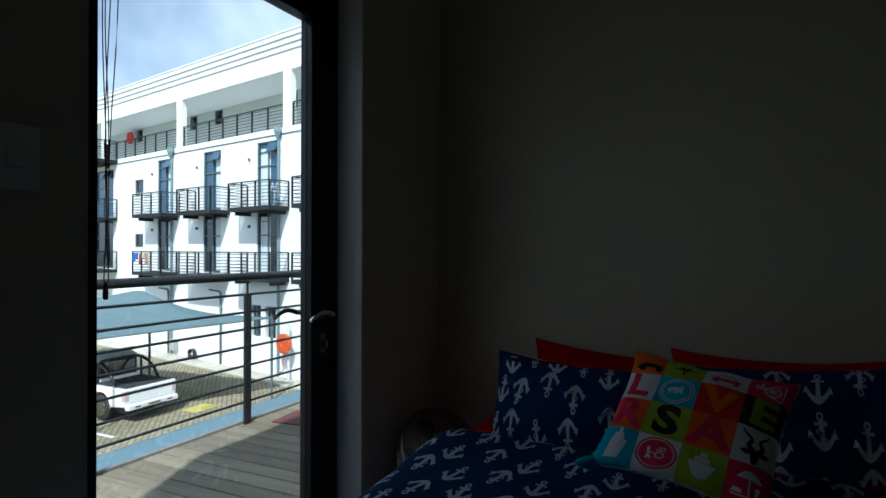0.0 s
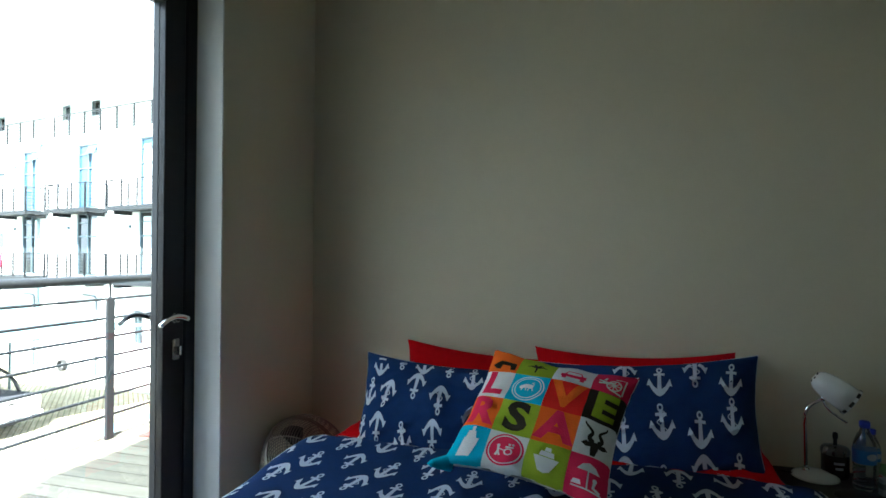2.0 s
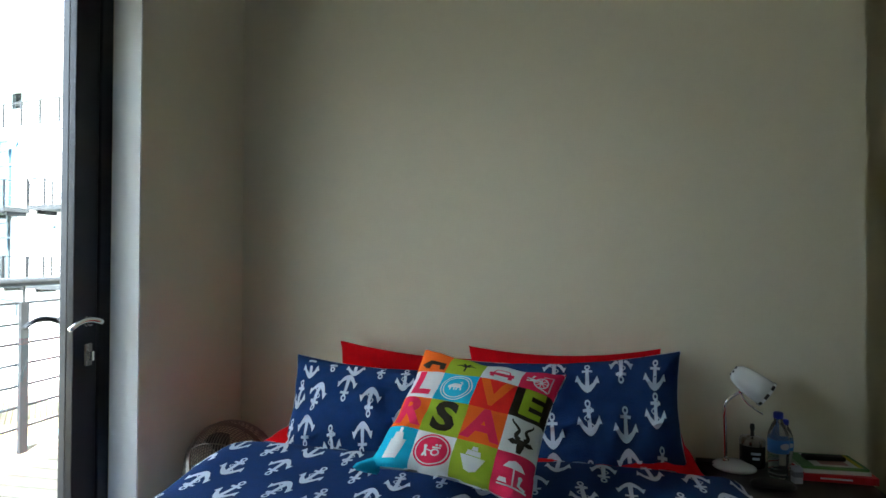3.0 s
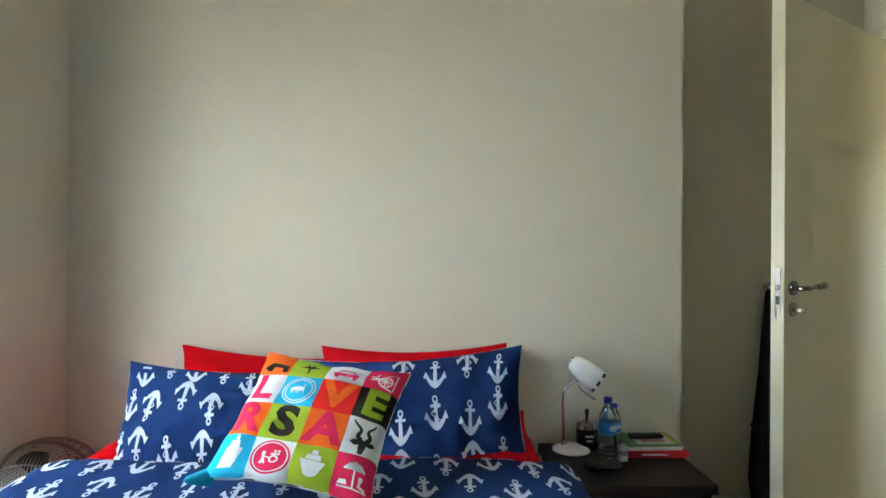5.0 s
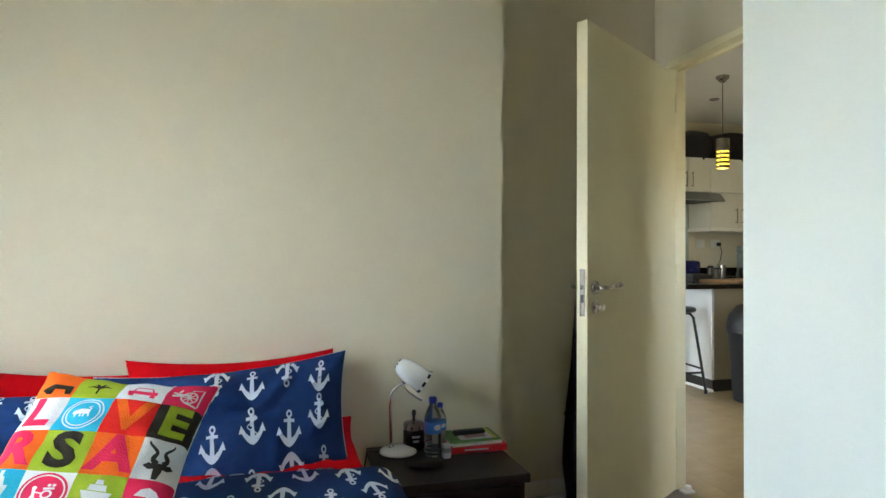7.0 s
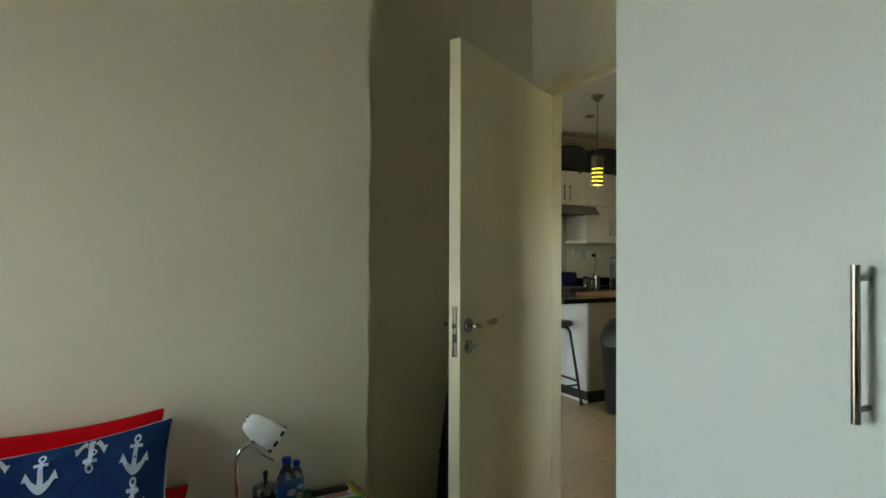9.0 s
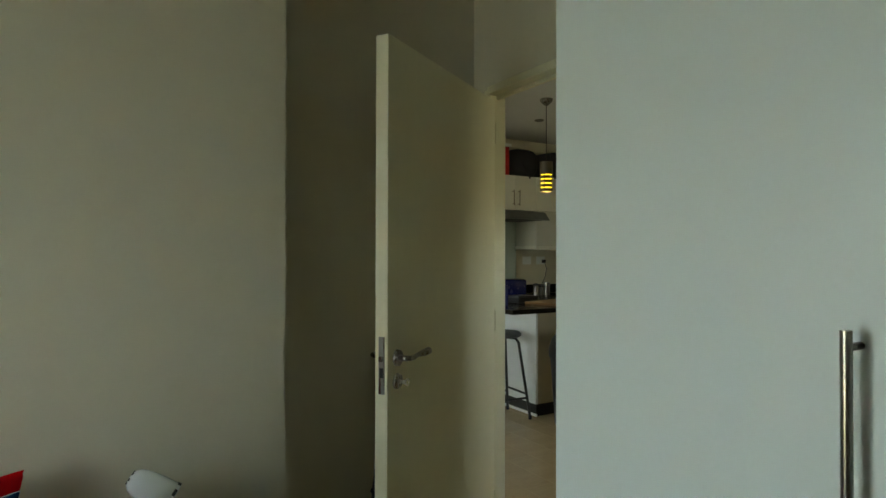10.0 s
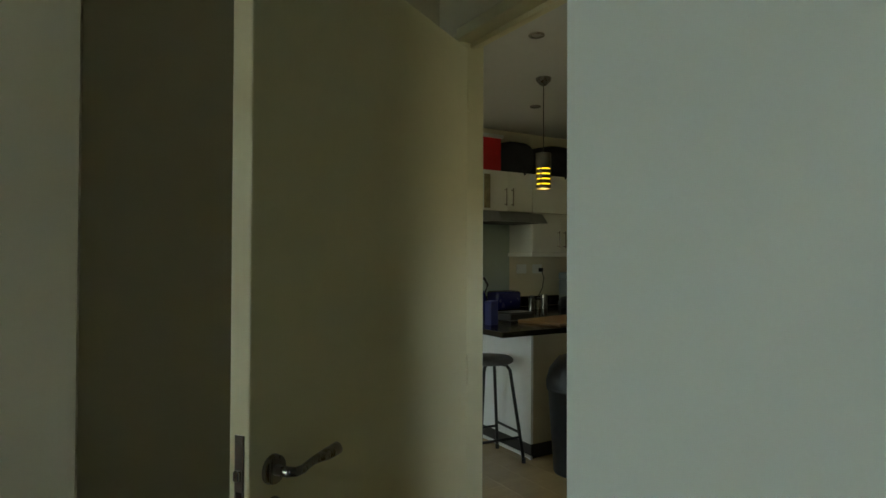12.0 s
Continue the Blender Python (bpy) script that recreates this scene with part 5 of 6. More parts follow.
marking(-16.2, 10.50, -15.0, 10.60, WHITELINE, "worn white painted line on brick paving")

RENDER = mat("white_render", (0.77, 0.81, 0.82), 0.85, vary=0.04, scale=2, bump=0.2, bump_scale=20)
BLUEGLASS = mat("facade_glass", (0.02, 0.075, 0.14), 0.06, vary=0.25, scale=1.5)
DARKGLASS = mat("dark_facade_glass", (0.012, 0.02, 0.026), 0.06, vary=0.3, scale=1.5)
CURTAIN = mat("pale_curtain", (0.55, 0.62, 0.66), 0.9, vary=0.2, scale=4, stretch=(6, 1, 0.2))
STEELBLUE = mat("grey_blue_steel", (0.10, 0.14, 0.16), 0.5, metal=0.2, vary=0.1)
SLAB = mat("balcony_slab_steel", (0.018, 0.021, 0.025), 0.6, vary=0.15, specular=0.25)


def facade_window(parent, x, z, w, h, glass, mullion=True, transom=0.62):
    """A steel window set in its opening, seen from local +y."""
    win = part("window", box((x - w / 2 + 0.05, -0.12, z + 0.05), (x + w / 2 - 0.05, -0.10, z + h - 0.05)), glass, parent)
    f = 0.06
    bm = box((x - w / 2, -0.14, z), (x - w / 2 + f, -0.04, z + h))
    box((x + w / 2 - f, -0.14, z), (x + w / 2, -0.04, z + h), bm=bm)
    box((x - w / 2 + f, -0.14, z), (x + w / 2 - f, -0.04, z + f), bm=bm)
    box((x - w / 2 + f, -0.14, z + h - f), (x + w / 2 - f, -0.04, z + h), bm=bm)
    if mullion:
        box((x - 0.03, -0.135, z + f), (x + 0.03, -0.045, z + h - f), bm=bm)
        box((x - w / 2 + f, -0.13, z + h * transom), (x + w / 2 - f, -0.05, z + h * transom + 0.06), bm=bm)
        box((x + 0.03, -0.13, z + h * 0.84), (x + w / 2 - f, -0.05, z + h * 0.84 + 0.04), bm=bm)
    part("window_frame", bm, STEELBLUE, win)
    if mullion and z > 1:
        m = Matrix.Translation((x - w / 4, -0.05, z + h * 0.98)) @ pose(0, 0, 0, 24)
        part("open_sash", box((-w / 4 + 0.06, -0.012, -h * 0.14), (w / 4 - 0.06, 0.012, 0), 0, m=m), BLUEGLASS, win)
        part("sash_rail", box((-w / 4 + 0.03, -0.02, -h * 0.15), (w / 4 - 0.03, 0.02, -h * 0.14), 0, m=m), STEELBLUE, win)
    return win


def railing(parent, x0, x1, y0, y1, z, hgt, n_rods, ends=True, post_step=0.85):
    """A balcony rail round three sides: posts, rods and a handrail, as one part each."""
    line = [(x0, y0), (x0, y1), (x1, y1), (x1, y0)] if ends else [(x0, y1), (x1, y1)]
    for (ax, ay), (bx, by) in zip(line, line[1:]):
        d = math.hypot(bx - ax, by - ay)
        n = max(1, round(d / post_step))
        for k in range(n + 1):
            s = k / n
            px, py = ax + (bx - ax) * s, ay + (by - ay) * s
            part("post", box((px - 0.028, py - 0.028, z), (px + 0.028, py + 0.028, z + hgt)), RAIL, parent)
        for k in range(n_rods):
            zz = z + hgt * (k + 0.6) / (n_rods + 0.2)
            part("rod", tube([(ax, ay, zz), (bx, by, zz)], 0.014, 5), RAIL, parent)
        part("handrail", tube([(ax, ay, z + hgt), (bx, by, z + hgt)], 0.028, 6), RAIL, parent)


def facade():
    e = Vector((-0.980, 0.196, 0))
    t = thing("apartment_building", "white rendered apartment block with steel balconies", "building", (-14.7, 18.1, 0), math.degrees(math.atan2(e.y, e.x)))
    cols = [-5.90, -1.82, 2.24, 6.27, 10.40]
    x0, x1 = -9.0, 26.0
    holes = []
    for x in cols:
        holes += [(x - 0.7, x + 0.7, 2.86, 5.52), (x - 0.7, x + 0.7, 0.06, 2.66)]
    holes += [(15.9, 18.1, 2.86, 5.48), (15.9, 18.1, 0.06, 2.66)]
    for z in (4.0, 1.2):
        holes += [(12.55, 13.45, z, z + 0.7)]
    holes += [(k, k + 7.6, 5.98, 8.22) for k in (-6.85, 1.25, 9.32, 17.4)]
    holes = [h for h in holes if h[0] > x0]
    ground_holes = [(-1.0, -0.3, -2.5, -1.2), (1.65, 2.35, -2.5, -1.2), (2.65, 3.35, -2.5, -1.2)]
    part("wall", wall_with_holes("y", -0.25, 0.25, x0, x1, GROUND_Z, 9.75, holes + ground_holes), RENDER, t)
    part("back_wall", box((x0, -9.0, GROUND_Z), (x1, -8.8, 9.7)), RENDER, t)
    part("roof", box((x0, -9.0, 9.35), (x1, -0.25, 9.5)), RENDER, t)
    part("end_wall", box((x0, -8.8, GROUND_Z), (x0 + 0.2, -0.25, 9.7)), RENDER, t)
    part("end_wall", box((x1 - 0.2, -8.8, GROUND_Z), (x1, -0.25, 9.7)), RENDER, t)
    # dark sheet behind the openings, unlit rooms put into its colour
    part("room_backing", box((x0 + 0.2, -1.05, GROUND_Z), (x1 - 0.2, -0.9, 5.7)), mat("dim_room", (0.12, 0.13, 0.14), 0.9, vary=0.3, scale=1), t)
    for z in (8.98, 9.24, 9.5):
        part("cornice_line", box((x0, 0.0, z), (x1, 0.035, z + 0.03)), mat("cornice_grey", (0.35, 0.36, 0.36), 0.8), t)
    part("parapet_cap", box((x0, -0.3, 9.75), (x1, 0.03, 9.82)), RENDER, t)
    part("string_line", tube([(x0, 0.02, 5.72), (x1, 0.02, 5.72)], 0.02, 6), STEELBLUE, t)
    # top floor walkway
    part("walkway_floor", box((x0, -2.2, 5.75), (x1, -0.25, 5.96)), RENDER, t)
    # back wall coloured greyer than the white render to carry the walkway's shade
    part("walkway_back", wall_with_holes("y", -2.4, 0.2, x0, x1, 5.96, 9.3, [(q - 0.3, q + 0.3, 7.5, 8.15) for q in (3.4, 9.25, 11.6, 17.5)]), mat("shaded_walkway_render", (0.50, 0.55, 0.53), 0.85, vary=0.05), t)
    part("walkway_ceiling", box((x0, -2.2, 8.25), (x1, -0.25, 8.4)), RENDER, t)
    for q in (3.4, 9.25, 11.6, 17.5):
        wn2 = part("window", box((q - 0.3, -2.36, 7.5), (q + 0.3, -2.34, 8.15)), DARKGLASS, t)
        bm = box((q - 0.34, -2.33, 7.46), (q + 0.34, -2.19, 7.5))
        box((q - 0.34, -2.33, 8.15), (q + 0.34, -2.19, 8.19), bm=bm)
        box((q - 0.34, -2.33, 7.5), (q - 0.3, -2.19, 8.15), bm=bm)
        box((q + 0.3, -2.33, 7.5), (q + 0.34, -2.19, 8.15), bm=bm)
        part("window_frame", bm, STEELBLUE, wn2)
    for k in (-6.85, 1.25, 9.32, 17.4):
        railing(t, k + 0.03, k + 7.57, -0.2, -0.1, 5.98, 0.95, 7, ends=False, post_step=1.1)
    hr = part("hose_reel", lathe([(0.34, -0.06), (0.36, -0.05), (0.36, 0.05), (0.34, 0.06), (0.1, 0.06), (0.1, -0.06), (0.34, -0.06)], 24, m=pose(18.1, -1.9, 7.72, 90)), mat("hose_red", (0.62, 0.03, 0.02), 0.5), t, "red fire hose reel")
    for x in cols:
        for z, gl in ((2.86, BLUEGLASS), (0.06, DARKGLASS)):
            w = facade_window(t, x, z, 1.4, 2.66 if z > 1 else 2.6, gl)
            part("curtain", box((x - 0.62 if (x > 4) else x - 0.1, -0.0985, z + 0.1), (x - 0.2 if (x > 4) else x + 0.55, -0.090, z + 2.4)), CURTAIN, w)
            b = part("balcony", box((x - 1.42, 0.0, z - 0.22), (x + 1.35, 0.95, z - 0.05), 0.01), SLAB, t)
            railing(b, x - 1.39, x + 1.32, 0.02, 0.92, z - 0.05, 0.98, 7)
            part("bracket", box((x - 1.2, 0.0, z - 0.36), (x - 1.1, 0.7, z - 0.22)), SLAB, b)
            part("bracket", box((x + 1.1, 0.0, z - 0.36), (x + 1.2, 0.7, z - 0.22)), SLAB, b)
            part("wall_light", box((x + 1.14, 0.0, z + 1.95), (x + 1.21, 0.10, z + 2.07), 0.01), STEELBLUE, t)
    for z in (4.0, 1.2):
        facade_window(t, 13.0, z, 0.90, 0.70, DARKGLASS, False)
    for z, gl in ((2.86, BLUEGLASS), (0.06, DARKGLASS)):
        facade_window(t, 17.0, z, 2.2, 2.62 if z > 1 else 2.6, gl)
        b = part("balcony", box((15.4, 0.0, z - 0.22), (18.6, 1.35, z - 0.05), 0.01), SLAB, t)
        railing(b, 15.43, 18.57, 0.02, 1.3, z - 0.05, 0.98, 7)
    b = part("balcony", box((15.4, 0.0, 5.76), (18.6, 1.35, 5.93), 0.01), SLAB, t)
    railing(b, 15.43, 18.57, 0.02, 1.3, 5.95, 0.98, 7)
    for x in (1.40, 9.6):
        pipe = part("downpipe", tube([(x, 0.09, GROUND_Z), (x, 0.09, 5.6)], 0.055, 8), mat("pipe_green", (0.16, 0.24, 0.26), 0.5), t)
        part("hopper", lathe([(0.06, 5.5), (0.17, 5.75), (0.19, 5.8), (0.19, 5.98), (0, 5.98)], 4, m=pose(x, 0.14, 0, 0, 0, 0)), mat("hopper_green", (0.16, 0.24, 0.26), 0.5), pipe)
    for a, b2, c, d in ground_holes[:3]:
        lv = part("louvre_shutter", box((a, -0.22, c), (b2, -0.18, d)), mat("louvre_dark", (0.03, 0.035, 0.04), 0.6), t)
        for k in range(11):
            z = c + (d - c) * (k + 0.5) / 11
            part("slat", box((a + 0.03, -0.03, -0.008), (b2 - 0.03, 0.03, 0.008), m=Matrix.Translation((0, -0.12, z)) @ pose(0, 0, 0, 35)), STEELBLUE, lv)
        part("shutter_mullion", box(((a + b2) / 2 - 0.03, -0.16, c), ((a + b2) / 2 + 0.03, -0.03, d)), STEELBLUE, lv)
    return t, e


fac, E1 = facade()
FM = fac.matrix_basis


def on_facade(x, y, z):
    return FM @ Vector((x, y, z))


FA = math.degrees(math.atan2(E1.y, E1.x))
apron = structure("pavement", box((-9.0, 0.0, GROUND_Z - 0.05), (26.0, 0.95, GROUND_Z + 0.06), 0.01), mat("apron_concrete", (0.42, 0.40, 0.34), 0.9, vary=0.25, scale=3, bump=0.3, bump_scale=20), "pale concrete apron along the foot of the building", "pavement")
apron.matrix_basis = FM


def wall_pipe(x, top, radius=0.045):
    t = thing("wall_pipe", "thin painted waste pipe running down the white wall", "pipe", tuple(on_facade(x, 0.0, GROUND_Z + 0.06)), FA, group="pipes on the facade")
    grey = mat("pipe_grey", (0.12, 0.15, 0.16), 0.5, vary=0.1)
    part("pipe", tube([(0, 0.07, 0), (0, 0.07, top)], radius, 8), grey, t, smooth=True)
    part("elbow", tube([(0, 0.07, top), (0.02, 0.07, top + 0.12), (0.12, 0.07, top + 0.2), (0.9, 0.07, top + 0.24)], radius, 8), grey, t, smooth=True)
    for q in range(3):
        part("clip", box((-0.07, 0.0, 0.4 + q * top / 3), (0.07, 0.12, 0.44 + q * top / 3), 0.005), grey, t)


wall_pipe(5.45, 3.0)
wall_pipe(9.9, 2.9)
coil = thing("hose_coil", "dark coiled hose hanging at the wall foot", "hose", tuple(on_facade(7.55, 0.12, GROUND_Z + 0.06)), FA)
for q in range(4):
    part("loop", tube([(0.22 * math.cos(a), 0.05 * q, 0.24 + 0.22 * math.sin(a)) for a in [i * math.tau / 20 for i in range(20)]], 0.028, 6, closed=True), RUBBER, coil, smooth=True)
meter = thing("meter_box", "grey painted meter box on the white wall", "meter box", tuple(on_facade(9.35, 0.0, GROUND_Z + 0.25)), FA)
part("body", box((-0.28, 0.0, 0), (0.28, 0.16, 0.55), 0.01), mat("meter_grey", (0.30, 0.32, 0.31), 0.6, vary=0.15), meter)
part("door", box((-0.25, 0.16, 0.03), (0.25, 0.18, 0.52), 0.006), mat("meter_door", (0.34, 0.36, 0.35), 0.5, vary=0.15), meter)

# washing and a chair on the far balconies
for k, (dx, colour) in enumerate(((-0.72, (0.02, 0.10, 0.40)), (-0.50, (0.03, 0.16, 0.36)), (-0.12, (0.22, 0.02, 0.05)), (0.16, (0.42, 0.42, 0.40)), (0.45, (0.30, 0.20, 0.12)))):
    c = thing("washing", "coloured washing hanging over the balcony rail", "washing", tuple(on_facade(10.7 - dx, 0.97, 0.02)), math.degrees(math.atan2(E1.y, E1.x)), group="washing on the far balcony")
    part("cloth", grid(lambda u, v, k=k: Vector((-0.11 + 0.22 * u * (1 - 0.3 * v * math.sin(k * 2.1)), 0.04 * math.sin(9 * u + k) + 0.02 * v, 0.92 - (0.42 + 0.16 * math.sin(k * 3.7)) * v)), 8, 6), mat("washing_cloth", colour, 0.9, vary=0.1), c, smooth=True).modifiers.new("thick", "SOLIDIFY").thickness = 0.02
ld = thing("step_ladder", "pale folding step ladder on the far balcony", "ladder", tuple(on_facade(1.08, 0.5, 2.815)), 175)
ld.scale = (0.75, 0.75, 0.75)
for sx in (-0.22, 0.22):
    part("rail", tube([(sx, -0.25, 0), (sx * 0.7, 0.0, 1.2)], 0.025, 6), PRINT, ld)
    part("rail", tube([(sx, 0.3, 0), (sx * 0.7, 0.02, 1.2)], 0.025, 6), PRINT, ld)
for k in range(4):
    part("tread", box((-0.2, -0.25 + 0.06 * k, 0.2 + 0.26 * k), (0.2, -0.13 + 0.06 * k, 0.23 + 0.26 * k)), PRINT, ld)
hs = thing("hose_reel", "orange red fire hose reel on a wall post", "hose reel", tuple(on_facade(0.55, 0.35, GROUND_Z)), math.degrees(math.atan2(E1.y, E1.x)))
part("post", cyl((0, -0.1, 0), (0, -0.1, 2.2), 0.05, n=10), PRINT, hs)
part("reel", lathe([(0.36, -0.08), (0.38, -0.07), (0.38, 0.07), (0.36, 0.08), (0.12, 0.08), (0.10, 0.06), (0.0, 0.06)], 28, m=pose(0, 0.12, 1.5, -90)), mat("reel_orange", (0.58, 0.085, 0.025), 0.45), hs)
part("hose", tube([(-0.1, 0.1, 1.15), (0.05, 0.15, 0.8), (-0.05, 0.15, 0.5), (0.2, 0.15, 0.35)], 0.025, 6), mat("hose_pink", (0.5, 0.12, 0.1), 0.6), hs)


def shade_sail():
    t = thing("carport_shade", "grey blue shade cloth carport on thin steel posts", "carport", (0, 0, 0))
    cloth = mat("shade_cloth", (0.11, 0.165, 0.185), 0.9, vary=0.08, scale=2, bump=0.2, bump_scale=60, specular=0.1)
    A, B, C, D = Vector((-13.9, 15.5, -1.2)), Vector((-15.9, 10.6, -1.4)), Vector((-25, 10.4, -1.4)), Vector((-25, 14.7, -1.2))
    def fn(u, v):
        p = (A * (1 - u) + D * u) * (1 - v) + (B * (1 - u) + C * u) * v
        ridge = max(0.0, 1 - abs(v - 0.42) / 0.42) if v < 0.42 else max(0.0, 1 - abs(v - 0.42) / 0.58)
        hip = min(u / 0.28, (1 - u) / 0.72)
        p.z += 1.15 * ridge ** 1.2 * hip - 0.12 * math.sin(math.pi * u) * math.sin(math.pi * v)
        return p
    ob = part("canopy", grid(fn, 40, 30), cloth, t, smooth=True)
    ob.modifiers.new("thick", "SOLIDIFY").thickness = 0.015
    for p in (A, B, C, D, (A + D) / 2, (B + C) / 2):
        part("post", cyl((p.x, p.y, GROUND_Z), (p.x, p.y, p.z), 0.045, n=10), STEELBLUE, t)
    part("edge_pipe", tube([A, B], 0.03, 6), STEELBLUE, t)
    part("edge_pipe", tube([B, C], 0.03, 6), STEELBLUE, t)


shade_sail()


def pickup():
    t = thing("pickup_truck", "white double cab pickup truck parked on brick paving", "pickup truck", (-15.75, 12.3, GROUND_Z), 90)
    # local: x across, y towards the front (world -x), z up
    paint = mat("white_car_paint", (0.75, 0.77, 0.78), 0.2, vary=0.02, coat=0.6)
    darkg = mat("car_glass", (0.02, 0.025, 0.03), 0.05, vary=0.05)
    hw = 0.88

    def side_profile(name, pts, material, inset=0.0, parent=None, top=None):
        bm = bmesh.new()
        a = [bm.verts.new((-hw + inset, y, z)) for y, z in pts]
        b = [bm.verts.new((hw - inset, y, z)) for y, z in pts]
        bm.faces.new(a)
        bm.faces.new(b)
        for i in range(len(pts)):
            j = (i + 1) % len(pts)
            bm.faces.new((a[i], a[j], b[j], b[i]))
        bmesh.ops.recalc_face_normals(bm, faces=bm.faces[:])
        bmesh.ops.bevel(bm, geom=bm.edges[:], offset=0.035, segments=2, affect="EDGES", profile=0.6)
        return part(name, bm, material, parent or t, smooth=False)

    def arch(yc, r, z0):
        return [(yc + r * math.cos(a), z0 + r * math.sin(a)) for a in [math.pi - k * math.pi / 8 for k in range(9)]]
    side_profile("body", [(0.0, 0.50), (0.0, 1.02), (2.0, 1.02), (3.7, 1.02), (4.9, 0.95), (5.0, 0.6), (4.9, 0.42), *reversed(arch(4.1, 0.42, 0.44)), *reversed(arch(1.05, 0.42, 0.44))], paint)
    side_profile("cab", [(1.50, 1.0), (1.66, 1.70), (2.0, 1.80), (3.05, 1.78), (3.85, 1.02)], paint, 0.07)
    part("rear_window", box((-0.66, 1.525, 1.12), (0.66, 1.66, 1.62), 0.02, m=Matrix.Translation((0, 0, 0)) @ pose(0, 0, 0, 0)), darkg, t)
    for s in (-1, 1):
        x = s * (hw - 0.062)
        part("side_window", box((min(x, x + s * 0.01), 1.80, 1.10), (max(x, x + s * 0.01), 2.42, 1.62), 0.004), darkg, t)
        part("side_window", box((min(x, x + s * 0.01), 2.50, 1.10), (max(x, x + s * 0.01), 3.25, 1.60), 0.004), darkg, t)
        part("tail_light", box((s * hw - 0.15 if s > 0 else -hw - 0.006, -0.02, 0.66), (hw + 0.006 if s > 0 else -hw + 0.15, 0.13, 0.97), 0.02), mat("tail_light_pale", (0.50, 0.42, 0.42), 0.15, vary=0.3, scale=12), t)
        for y in (1.05, 4.1):
            w = part("wheel", lathe([(0, -0.1), (0.25, -0.11), (0.36, -0.09), (0.38, -0.05), (0.38, 0.05), (0.36, 0.09), (0.25, 0.11), (0, 0.1)], 28, m=pose(s * 0.80, y, 0.38, 0, 90)), RUBBER, t, smooth=True)
            rim = part("rim", lathe([(0.23, 0.0), (0.235, 0.02), (0.20, 0.01), (0.05, 0.0), (0.04, 0.03), (0, 0.03)], 24, m=pose(s * 0.905, y, 0.38, 0, 90 * s)), STEEL, w, smooth=True)
            for q in range(5):
                a = q * math.tau / 5
                part("spoke", box((-0.03, 0.04, 0.0), (0.03, 0.22, 0.02), 0.006, m=pose(s * 0.905, y, 0.38, 0, 90 * s) @ pose(0, 0, 0, 0, 0, math.degrees(a))), STEEL, rim)
            part("arch_lip", tube([(s * (hw + 0.005), y + 0.44 * math.cos(a), 0.44 + 0.44 * math.sin(a)) for a in [k * math.pi / 12 for k in range(13)]], 0.025, 6), paint, t, smooth=True)
        part("mirror", box((s * 0.93 - 0.07, 3.3, 1.1), (s * 0.93 + 0.07, 3.42, 1.28), 0.03), BLACKP, t)
    part("tonneau_cover", box((-0.78, 0.06, 1.02), (0.78, 1.47, 1.045), 0.01), BLACKCLOTH, t, "black load bed cover")
    part("tailgate", box((-0.74, -0.025, 0.60), (0.74, 0.0, 1.0), 0.012), paint, t)
    part("tailgate_handle", box((-0.10, -0.035, 0.86), (0.10, -0.024, 0.92), 0.006), BLACKP, t)
    part("rear_bumper", box((-0.86, -0.14, 0.40), (0.86, 0.04, 0.56), 0.03), paint, t, "white rear bumper")
    pl = part("number_plate", box((-0.24, -0.155, 0.43), (0.24, -0.142, 0.54), 0.003), mat("plate_yellow", (0.55, 0.54, 0.48), 0.5), t)
    part("plate_bar", box((-0.19, -0.158, 0.465), (0.19, -0.1555, 0.505)), BLACKP, pl)
    for x in (-0.74, 0.74):
        part("roll_bar", tube([(x, 0.62, 1.03), (x, 0.80, 1.30), (x * 0.99, 1.05, 1.52), (x * 0.96, 1.35, 1.64), (x * 0.8, 1.44, 1.68), (0, 1.45, 1.70)], 0.05, 8), BLACKP, t, smooth=True)
        part("roll_bar_post", tube([(x, 1.42, 1.03), (x * 0.96, 1.40, 1.62)], 0.04, 8), BLACKP, t)
    part("bumper_step", box((-0.42, -0.19, 0.38), (0.42, -0.10, 0.43), 0.015), BLACKP, t)
    for x in (-0.55, 0.55):
        part("fog_light", box((x - 0.09, -0.150, 0.46), (x + 0.09, -0.138, 0.50), 0.004), BLACKP, t)
    part("underside", box((-0.75, 0.1, 0.3), (0.75, 4.8, 0.5)), BLACKP, t)


pickup()

# canopy strip below the balcony
ls = thing("entrance_canopy", "grey blue painted canopy roof below the balcony", "canopy", (0, 0, 0))
CANOPY = mat("canopy_blue", (0.11, 0.18, 0.22), 0.65, vary=0.14, scale=3, specular=0.2)
part("panel", box((-7.3, 3.6, -1.62), (-2.2, 14.0, -1.55), 0.02), CANOPY, ls)
part("panel", box((-7.0, -6.0, -1.72), (-2.2, 3.57, -1.65), 0.02), CANOPY, ls)
part("edge_trim", box((-7.36, 3.6, -1.70), (-7.30, 14.0, -1.56), 0.01), STEELBLUE, ls)
structure("wall_below", box((OUT_X - 0.2, SOUTH - 0.12, GROUND_Z), (6.72, KIT_Y + 0.12, -0.102)), RENDER, "white rendered ground floor wall", "wall")
for y in (-5.0, -1.0, 3.0, 7.0, 11.0):
    p = part("canopy_post", cyl((-6.6, y, GROUND_Z), (-6.6, y, -1.73), 0.05, n=10), STEELBLUE, ls)


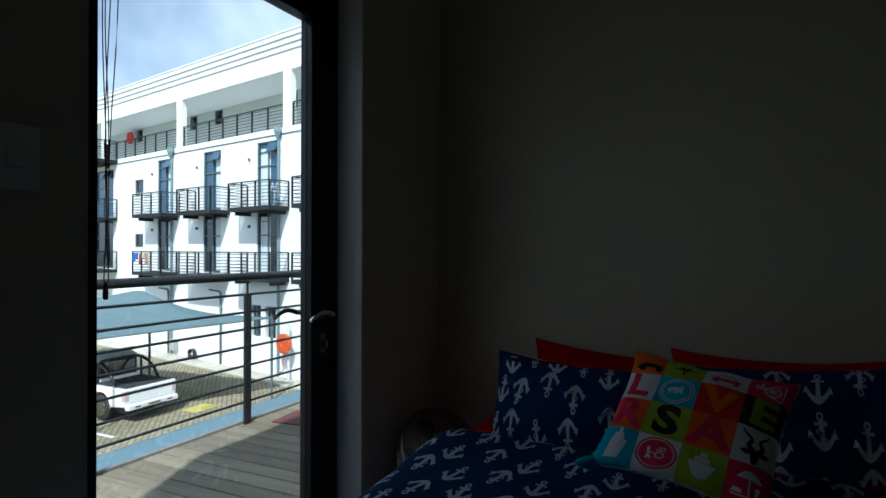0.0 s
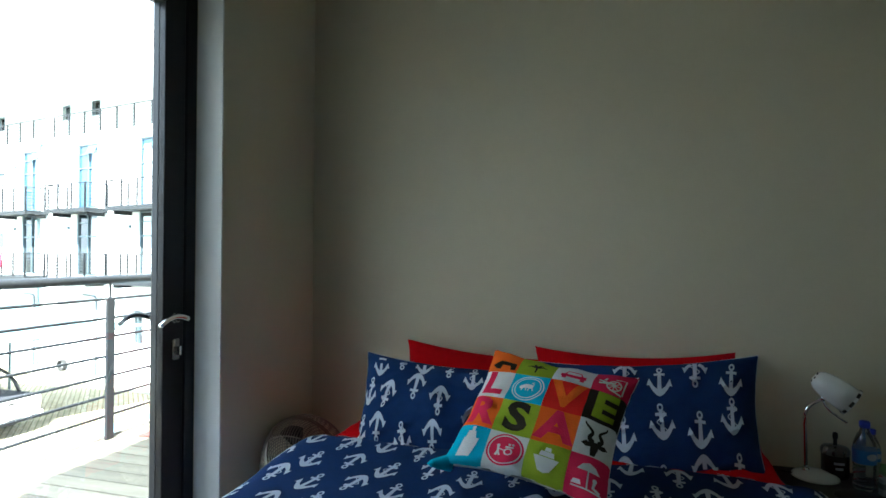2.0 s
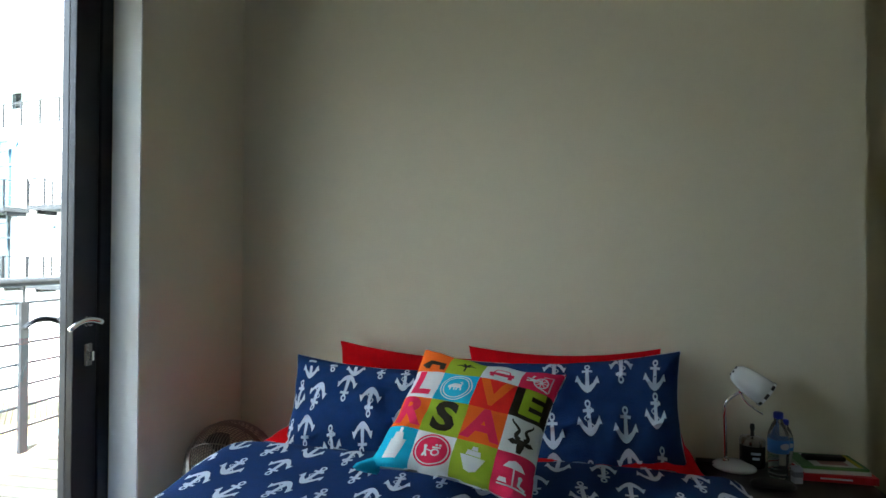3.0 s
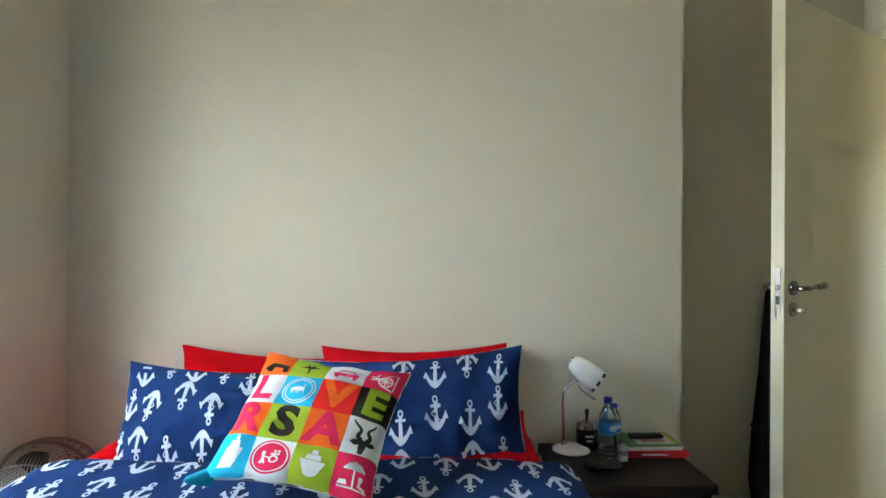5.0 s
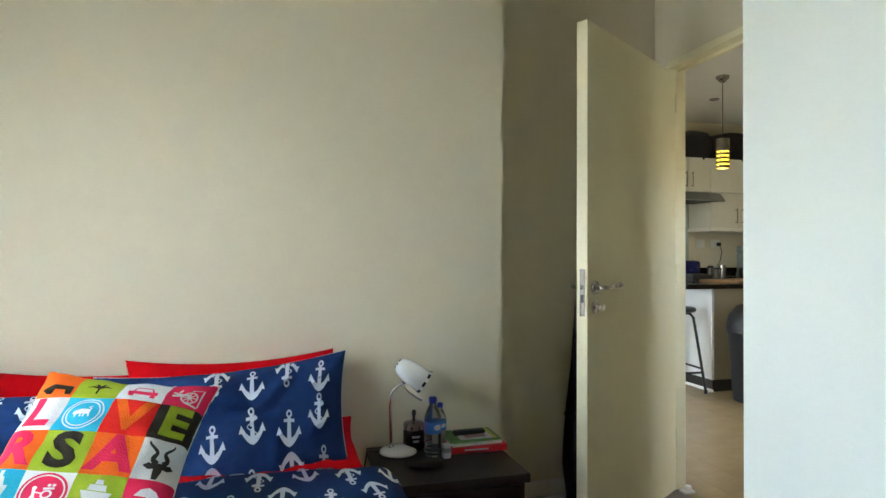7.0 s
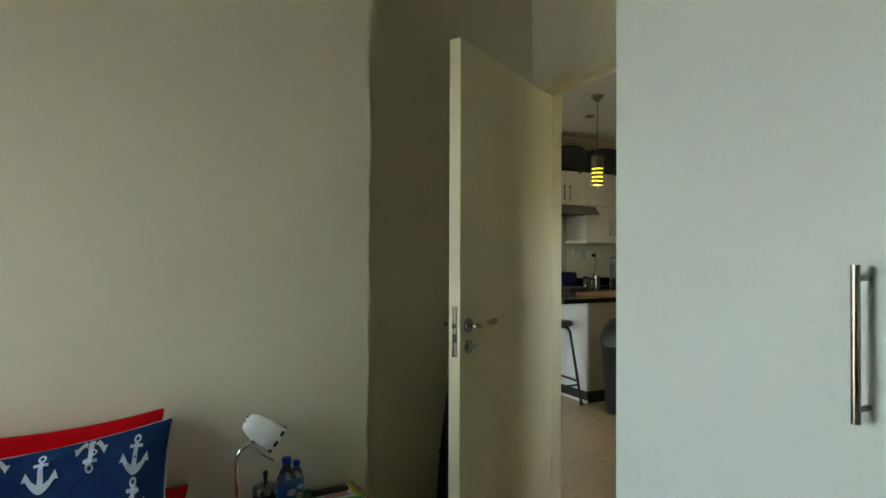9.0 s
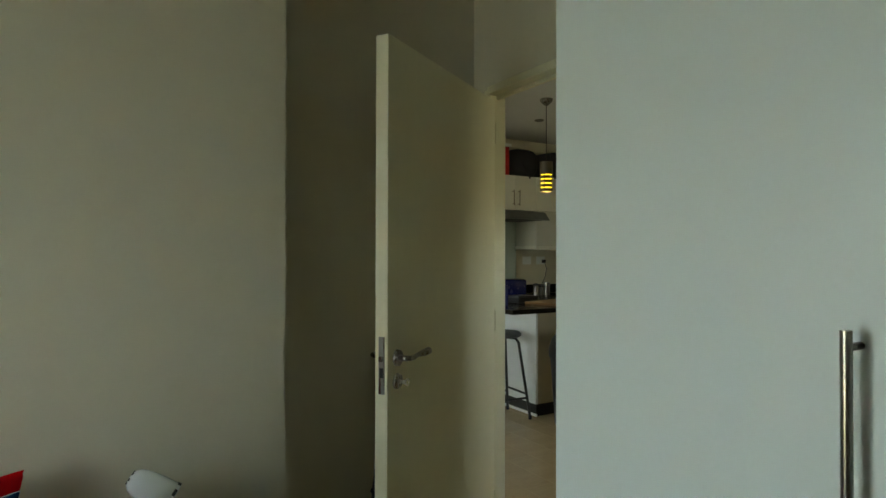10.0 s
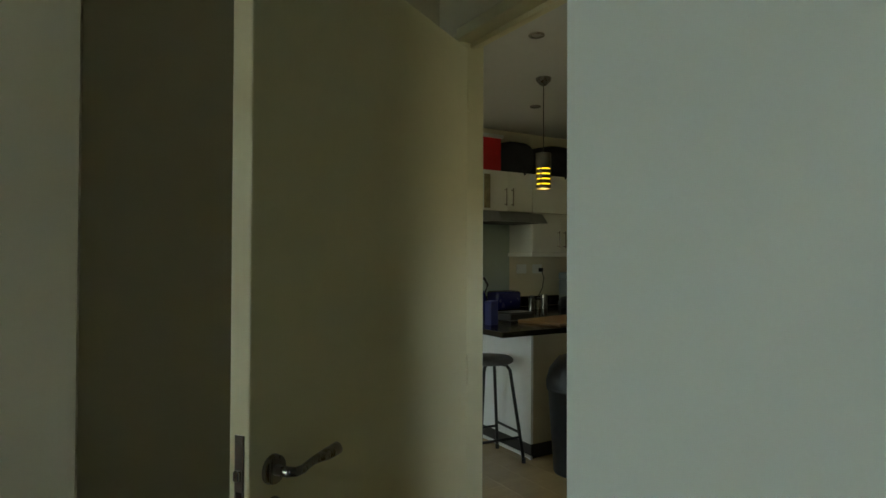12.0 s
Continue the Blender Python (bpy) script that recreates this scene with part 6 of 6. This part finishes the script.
# ---- balcony ----
def balcony():
    t = thing("balcony_railing", "charcoal steel balcony railing with horizontal rods", "railing", (-2.893, 0, -0.046))
    y0, y1 = -1.6, 7.47
    n = 8
    for k in range(n + 1):
        y = 3.03 + 1.11 * (k - 4)
        part("post", box((-0.008, y - 0.028, -0.02), (0.012, y + 0.028, 0.875), 0.003), RAIL, t)
        part("pin", cyl((0, y, 0.875), (0, y, 0.97), 0.008, n=8), RAIL, t)
    for z in (0.87, 0.75, 0.635, 0.515, 0.39, 0.268, 0.146):
        part("rod", tube([(-0.016, y0, z), (-0.016, y1, z)], 0.0085, 8), RAIL, t, smooth=True)
    part("handrail", tube([(0, y0, 0.992), (0, y1, 0.992)], 0.027, 14), RAIL, t, "round charcoal handrail", smooth=True)
    f = structure("balcony_slab", box((-2.93, -1.65, -0.24), (OUT_X - 0.2, 7.5, -0.075)), mat("slab_edge", (0.16, 0.17, 0.17), 0.7, vary=0.15), "steel balcony frame below the deck", "balcony")
    deck = structure("balcony_deck", box((-2.95, -1.65, -0.12), (-2.925, 7.5, -0.030), 0.004), mat("deck_edge", (0.20, 0.19, 0.18), 0.8, vary=0.2), "weathered grey timber balcony deck", "deck")
    wood = mat("weathered_deck", (0.20, 0.178, 0.138), 0.9, vary=0.28, scale=7, stretch=(1, 12, 1), bump=0.5, bump_scale=40, island=0.22, specular=0.08)
    base = bmesh.new()
    box((-2.922, 0.004, -0.072), (OUT_X - 0.202, 0.113, -0.046), 0.003, bm=base, seg=1)
    me = bpy.data.meshes.new("deck_board")
    base.to_mesh(me)
    base.free()
    me.materials.append(wood)
    for k in range(-14, 62):
        b = new("deck_board", me)
        b.parent = deck
        b.location = (0, k * 0.119, 0.0015 * math.sin(k * 5.1))
    m = thing("red_mat", "small faded red doormat on the deck", "mat", (-2.50, 3.30, -0.044), 6)
    part("mat", box((-0.28, -0.15, 0), (0.28, 0.15, 0.008), 0.003), mat("red_mat_weave", (0.10, 0.032, 0.028), 0.95, vary=0.2, scale=30, bump=0.5), m)


balcony()


# ---- laminate planks ----
def planks():
    base = bmesh.new()
    box((0.0005, 0.0005, -0.011), (0.1925, 1.2795, 0.0), 0.0012, bm=base, seg=1)
    me = bpy.data.meshes.new("plank")
    base.to_mesh(me)
    base.free()
    me.materials.append(LAMINATE)
    for i in range(23):
        for j in range(4):
            x, y = DOORW_X + 0.055 + i * 0.193, 0.53 + ((i * 0.43) % 1.28) - 1.28 + (j + 1) * 1.28
            p = new("plank", me)
            p.parent = kfloor
            p.location = (x, y, -0.0)
            if y + 1.28 > KIT_Y:
                p.scale = (1, (KIT_Y - y) / 1.28, 1)


planks()
